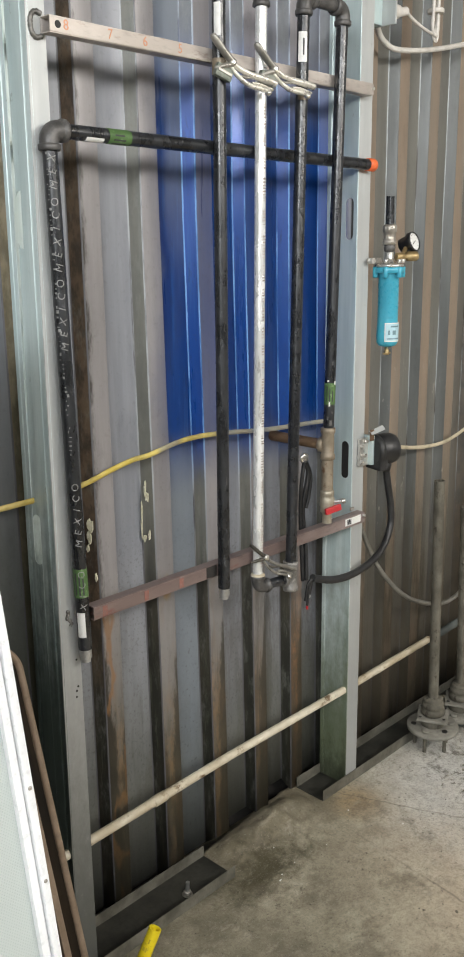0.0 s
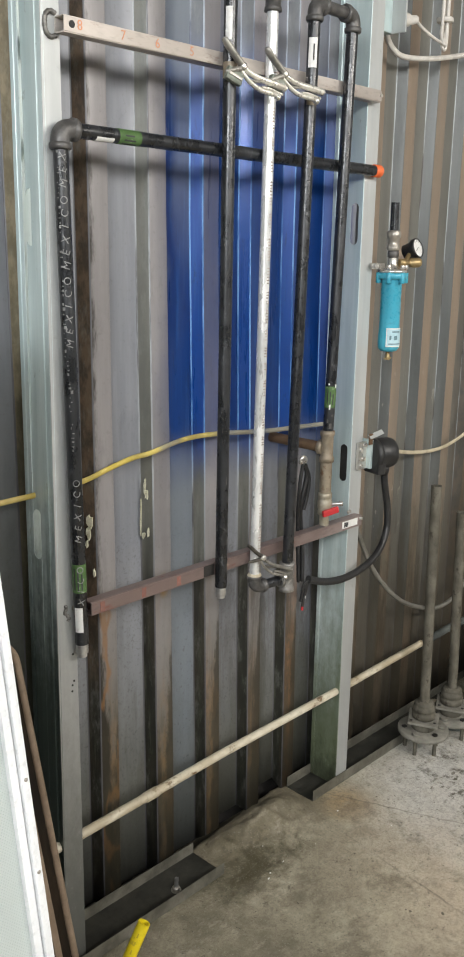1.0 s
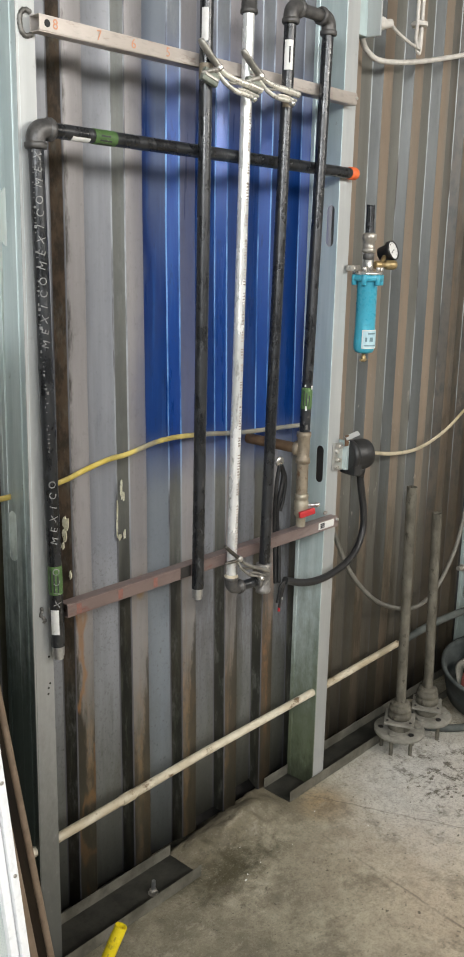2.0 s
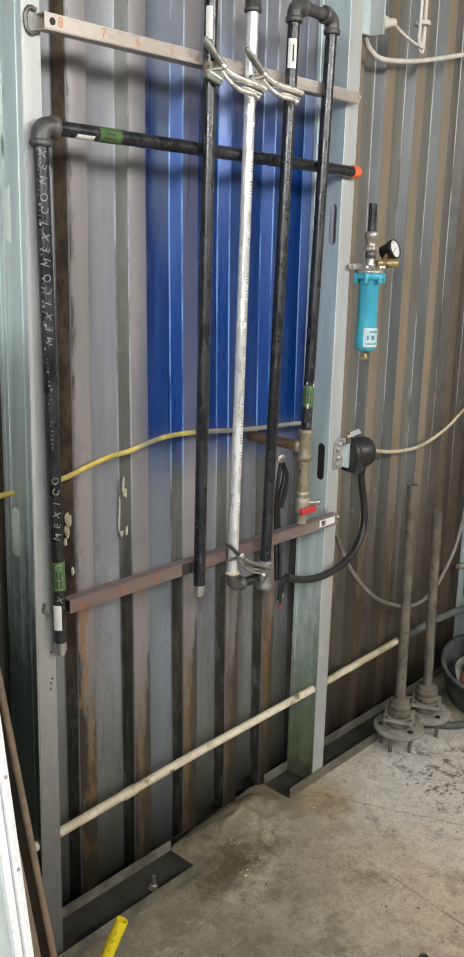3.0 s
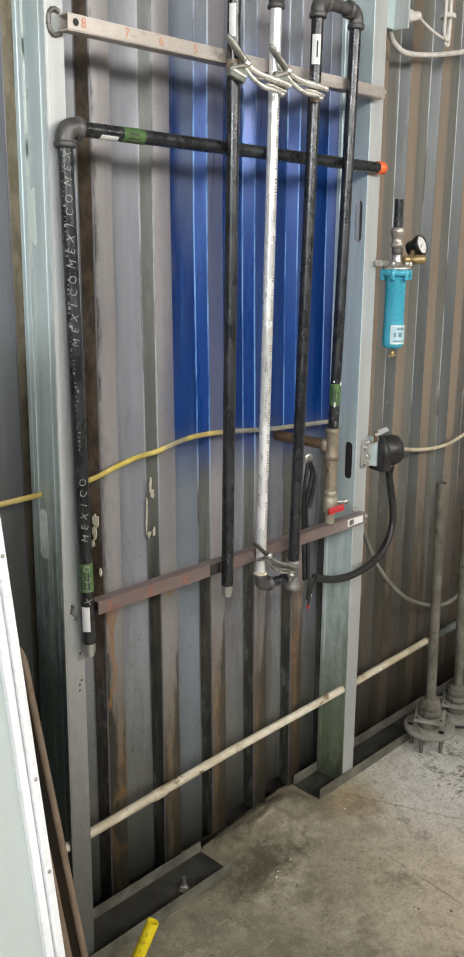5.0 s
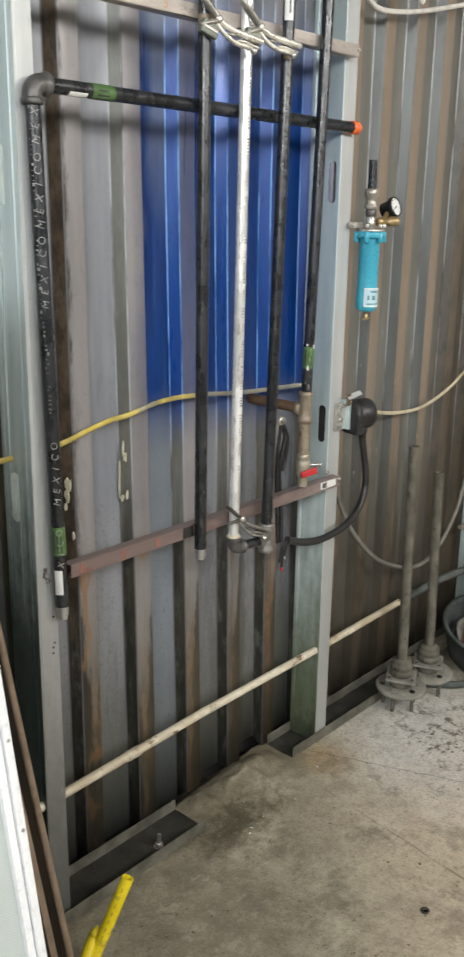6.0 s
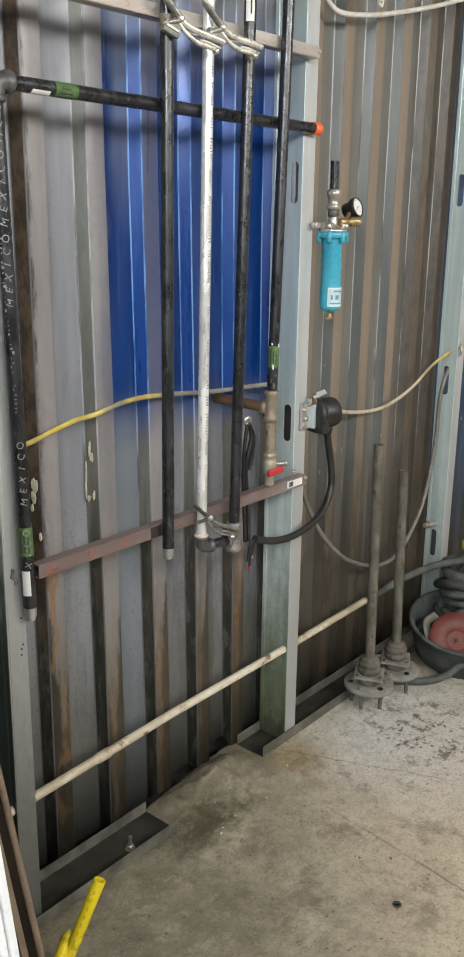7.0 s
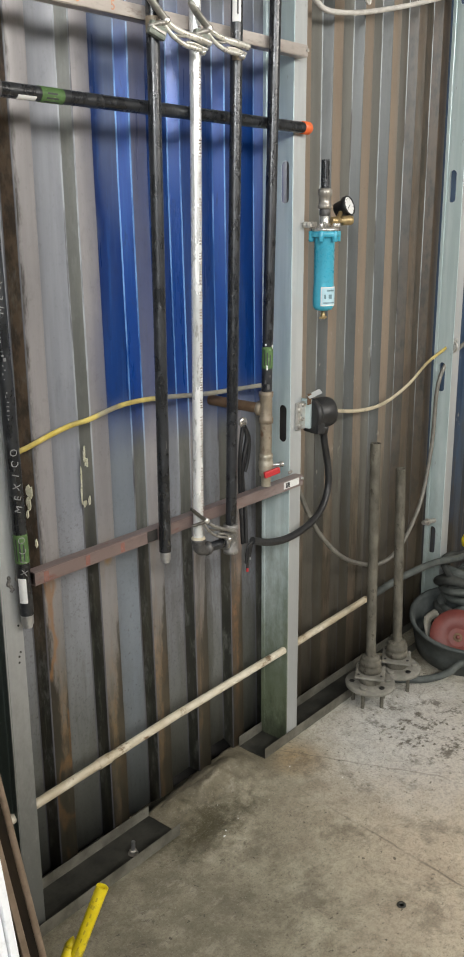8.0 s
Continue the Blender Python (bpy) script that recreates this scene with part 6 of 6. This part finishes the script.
part("stem", lathe([(0.008, 0.048), (0.012, 0.052), (0.012, 0.062), (0.006, 0.064)], pose(2.015, -0.060, 0.335), 12), YELLOW, knob)

clip = thing("cable_clip", (1.915, -0.004, 1.08), "zinc cable clip screwed to the stud", "clip")
part("saddle", sweep(smooth_line([(1.920, 0.0, 1.062), (1.917, -0.010, 1.070), (1.916, -0.013, 1.080), (1.917, -0.010, 1.090), (1.920, 0.0, 1.098)], 4), 0.0045, 8), CHROME, clip)
part("screw", hexnut((1.926, -0.001, 1.103), (1.926, -0.010, 1.103), 0.006), CHROME, clip)
spur = thing("pipe_spur", (1.90, 0.03, 0.45), "short grey threaded spur on the stud", "fitting")
part("body", rod((1.845, 0.040, 0.452), (1.911, 0.030, 0.446), 0.0085, 12), NICKEL, spur)
part("nut", hexnut((1.862, 0.0375, 0.450), (1.878, 0.0350, 0.449), 0.0135), NICKEL, spur)

# ---- leaning white framed panel, brown board ----
PM = pose(-0.300, -0.472, 0.004, -9.65, 0, 0)
panel = thing("framed_panel", (-0.3, -0.5, 0.0), "white framed plastic panel leaning on the wall", "panel")
W, H = 0.92, 1.50


def panel_box(lo, hi, bevel=0.0015):
    return box(lo, hi, bevel, None, PM)


part("sheet", panel_box((-W + 0.02, -0.014, 0.02), (-0.020, -0.008, H - 0.02), 0.0), FLUTED, panel, "pale dimpled plastic sheet")
for lo, hi in (((-0.013, -0.030, 0), (0, 0, H)), ((-W, -0.030, 0), (-W + 0.013, 0, H)), ((-W + 0.013, -0.030, 0), (-0.013, 0, 0.014)), ((-W + 0.013, -0.030, H - 0.014), (-0.013, 0, H))):
    part("outer_frame", panel_box(lo, hi), PANEL_FRAME, panel)
for lo, hi in (((-0.0275, -0.024, 0.015), (-0.0145, -0.006, H - 0.015)), ((-W + 0.0145, -0.024, 0.015), (-W + 0.0275, -0.006, H - 0.015)), ((-W + 0.028, -0.024, 0.015), (-0.028, -0.006, 0.028)), ((-W + 0.028, -0.024, H - 0.028), (-0.028, -0.006, H - 0.015))):
    part("inner_frame", panel_box(lo, hi), PANEL_FRAME, panel)
for z in (0.62, 0.765, 1.10):
    part("rivet", lathe([(0.0030, 0), (0.0030, 0.001), (0.0015, 0.0018)], PM @ pose(-0.0065, -0.030, z, 90, 0, 0), 12), NICKEL, panel)

BM = pose(-0.078, -0.2080, -0.022, -15.7, 0, 0)
board = thing("brown_board", (-0.05, -0.15, 0.0), "stained brown board with rounded corners and tan rim", "board")


def round_outline(w, h, r, inset, n=8):
    """Outline of an upright board, rounded at its top corners, right edge at x = 0."""
    pts = [(-w + inset, inset)]
    for cx, cz, a0 in ((-w + r, h - r, 180), (-r, h - r, 90)):
        pts += [(cx + (r - inset) * math.cos(radians(a0 - 90 * k / n)), cz + (r - inset) * math.sin(radians(a0 - 90 * k / n))) for k in range(n + 1)]
    return pts + [(-inset, inset)]


bm = bmesh.new()
ring = [bm.verts.new(BM @ Vector((x, -0.004, z))) for x, z in round_outline(0.52, 0.848, 0.055, 0.004)]
back = [bm.verts.new(BM @ Vector((x, 0.012, z))) for x, z in round_outline(0.52, 0.848, 0.055, 0.004)]
bm.faces.new(ring)
bm.faces.new(back)
for k in range(len(ring)):
    j = (k + 1) % len(ring)
    bm.faces.new((ring[k], ring[j], back[j], back[k]))
part("face", bm, BOARD, board)
part("rim", sweep([BM @ Vector((x, -0.002, z)) for x, z in round_outline(0.52, 0.848, 0.055, 0.0)], 0.0080, 10), BOARD_RIM, board, "tan edging round the board")
part("batten", box((-0.046, -0.014, 0.02), (-0.031, -0.0045, 0.60), 0.002, None, BM), BOARD_RIM, board, "tan batten on the board")

# ---- yellow pipe offcuts ----
PRINT = plain("brown_print_on_yellow", (0.46, 0.34, 0.02), (0.56, 0.43, 0.03), 0.5, scale=90.0)
tube = thing("yellow_pipe", (0.03, -0.17, 0.0), "yellow plastic pipe offcut lying on the floor", "pipe offcut", "yellow pipe offcuts")
TA, TB = Vector((0.072, -0.190, 0.180)), Vector((0.008, -0.172, 0.045))
path = [TA, TA.lerp(TB, 0.35), TA.lerp(TB, 0.7), TB, TB + Vector((-0.035, 0.004, -0.048)), TB + Vector((-0.11, -0.010, -0.060)), TB + Vector((-0.28, -0.05, -0.056)), TB + Vector((-0.5, -0.10, -0.052))]
part("body", sweep(smooth_line(path, 6), 0.0132, 20, None, 0.0105), YELLOW, tube)
up = Vector((-0.25, -0.45, 0.85)).normalized()
for k in range(7):
    p = TA.lerp(TB, 0.16 + 0.12 * k)
    d = (TB - TA).normalized()
    s = d.cross(up).normalized()
    nrm = s.cross(d).normalized()
    if nrm.y > 0:
        nrm = -nrm
    part("print_bar", box((-0.0045, -0.0016, -0.0004), (0.0045, 0.0016, 0.0004), 0.0, None, Matrix.Translation(p + nrm * 0.0133) @ Matrix((d, d.cross(nrm), nrm)).transposed().to_4x4()), PRINT, tube, "brown printed mark")
short = thing("yellow_pipe", (-0.03, -0.2, 0.0), "torn yellow plastic pipe beside the longer offcut", "pipe offcut", "yellow pipe offcuts")
SA = Vector((0.012, -0.150, 0.052))
part("body", sweep([SA, SA + Vector((-0.05, -0.026, -0.022)), SA + Vector((-0.10, -0.052, -0.048)), SA + Vector((-0.3, -0.15, -0.050))], 0.0125, 18, None, 0.010), YELLOW, short)
part("torn_edge", lathe([(0.0126, -0.004), (0.0110, 0.004), (0.0060, 0.012), (0.0015, 0.018)], along(SA + Vector((-0.004, -0.004, 0.004)), SA + Vector((0.02, 0.0, 0.04))), 7), YELLOW, short)

# ---- litter on the floor, scars on the wall ----
tagged(part("washer", lathe([(0.0050, 0.0), (0.0100, 0.0), (0.0105, 0.0015), (0.0100, 0.0030), (0.0052, 0.0030), (0.0050, 0.0)], pose(0.603, -0.598, floor_height(0.603, -0.598)), 18), TRACK), "dark steel washer lying on the floor", "washer")
rnd = random.Random(7)
DIRT = plain("dark_dirt_flake", (0.150, 0.135, 0.108), (0.27, 0.25, 0.21), 0.9, scale=70.0, wear=(0.26, 0.24, 0.20))


def chip(x, y, size, material, label, category):
    """One small flat uneven flake."""
    bm = bmesh.new()
    n = 7
    top = []
    for k in range(n):
        a = 2 * math.pi * k / n
        q = 0.75 * size * (0.35 + 0.9 * rnd.random())
        top.append(bm.verts.new((x + q * math.cos(a), y + 0.7 * q * math.sin(a), 0.0005 + 0.0009 * rnd.random())))
    low_ring = [bm.verts.new((v.co.x, v.co.y, -0.001)) for v in top]
    bm.faces.new(top)
    for k in range(n):
        j = (k + 1) % n
        bm.faces.new((top[k], top[j], low_ring[j], low_ring[k]))
    z = floor_height(x, y)
    for v in bm.verts:
        v.co.z += z
    tagged(part("chip", bm, material), label, category, "litter on the floor")


for x, y, s in ((0.930, -0.226, 0.0042), (0.880, -0.080, 0.0040), (0.630, -0.020, 0.0035), (0.555, -0.110, 0.0055), (0.572, -0.100, 0.0040), (0.626, -0.097, 0.0035), (0.726, -0.123, 0.0025)):
    chip(x, y, s, WHITE_TAG, "white paper scrap lying on the concrete", "scrap")
for x, y, s in ((1.187, -0.228, 0.011), (1.277, -0.215, 0.012), (1.300, -0.250, 0.014), (1.365, -0.325, 0.013), (1.350, -0.355, 0.010), (1.211, -0.328, 0.010), (1.240, -0.350, 0.009), (1.062, -0.429, 0.007), (1.120, -0.340, 0.008), (1.270, -0.430, 0.009), (1.33, -0.46, 0.010), (0.98, -0.40, 0.005), (1.18, -0.27, 0.009), (1.255, -0.235, 0.012), (1.31, -0.225, 0.011), (1.34, -0.30, 0.013), (1.385, -0.31, 0.012), (1.16, -0.21, 0.008), (1.23, -0.29, 0.006), (1.10, -0.38, 0.005), (1.29, -0.38, 0.007), (1.20, -0.40, 0.006), (1.36, -0.40, 0.008), (1.02, -0.33, 0.004), (1.14, -0.45, 0.006)):
    chip(x, y, s, DIRT, "dark flake of dirt lying on the concrete", "flake")
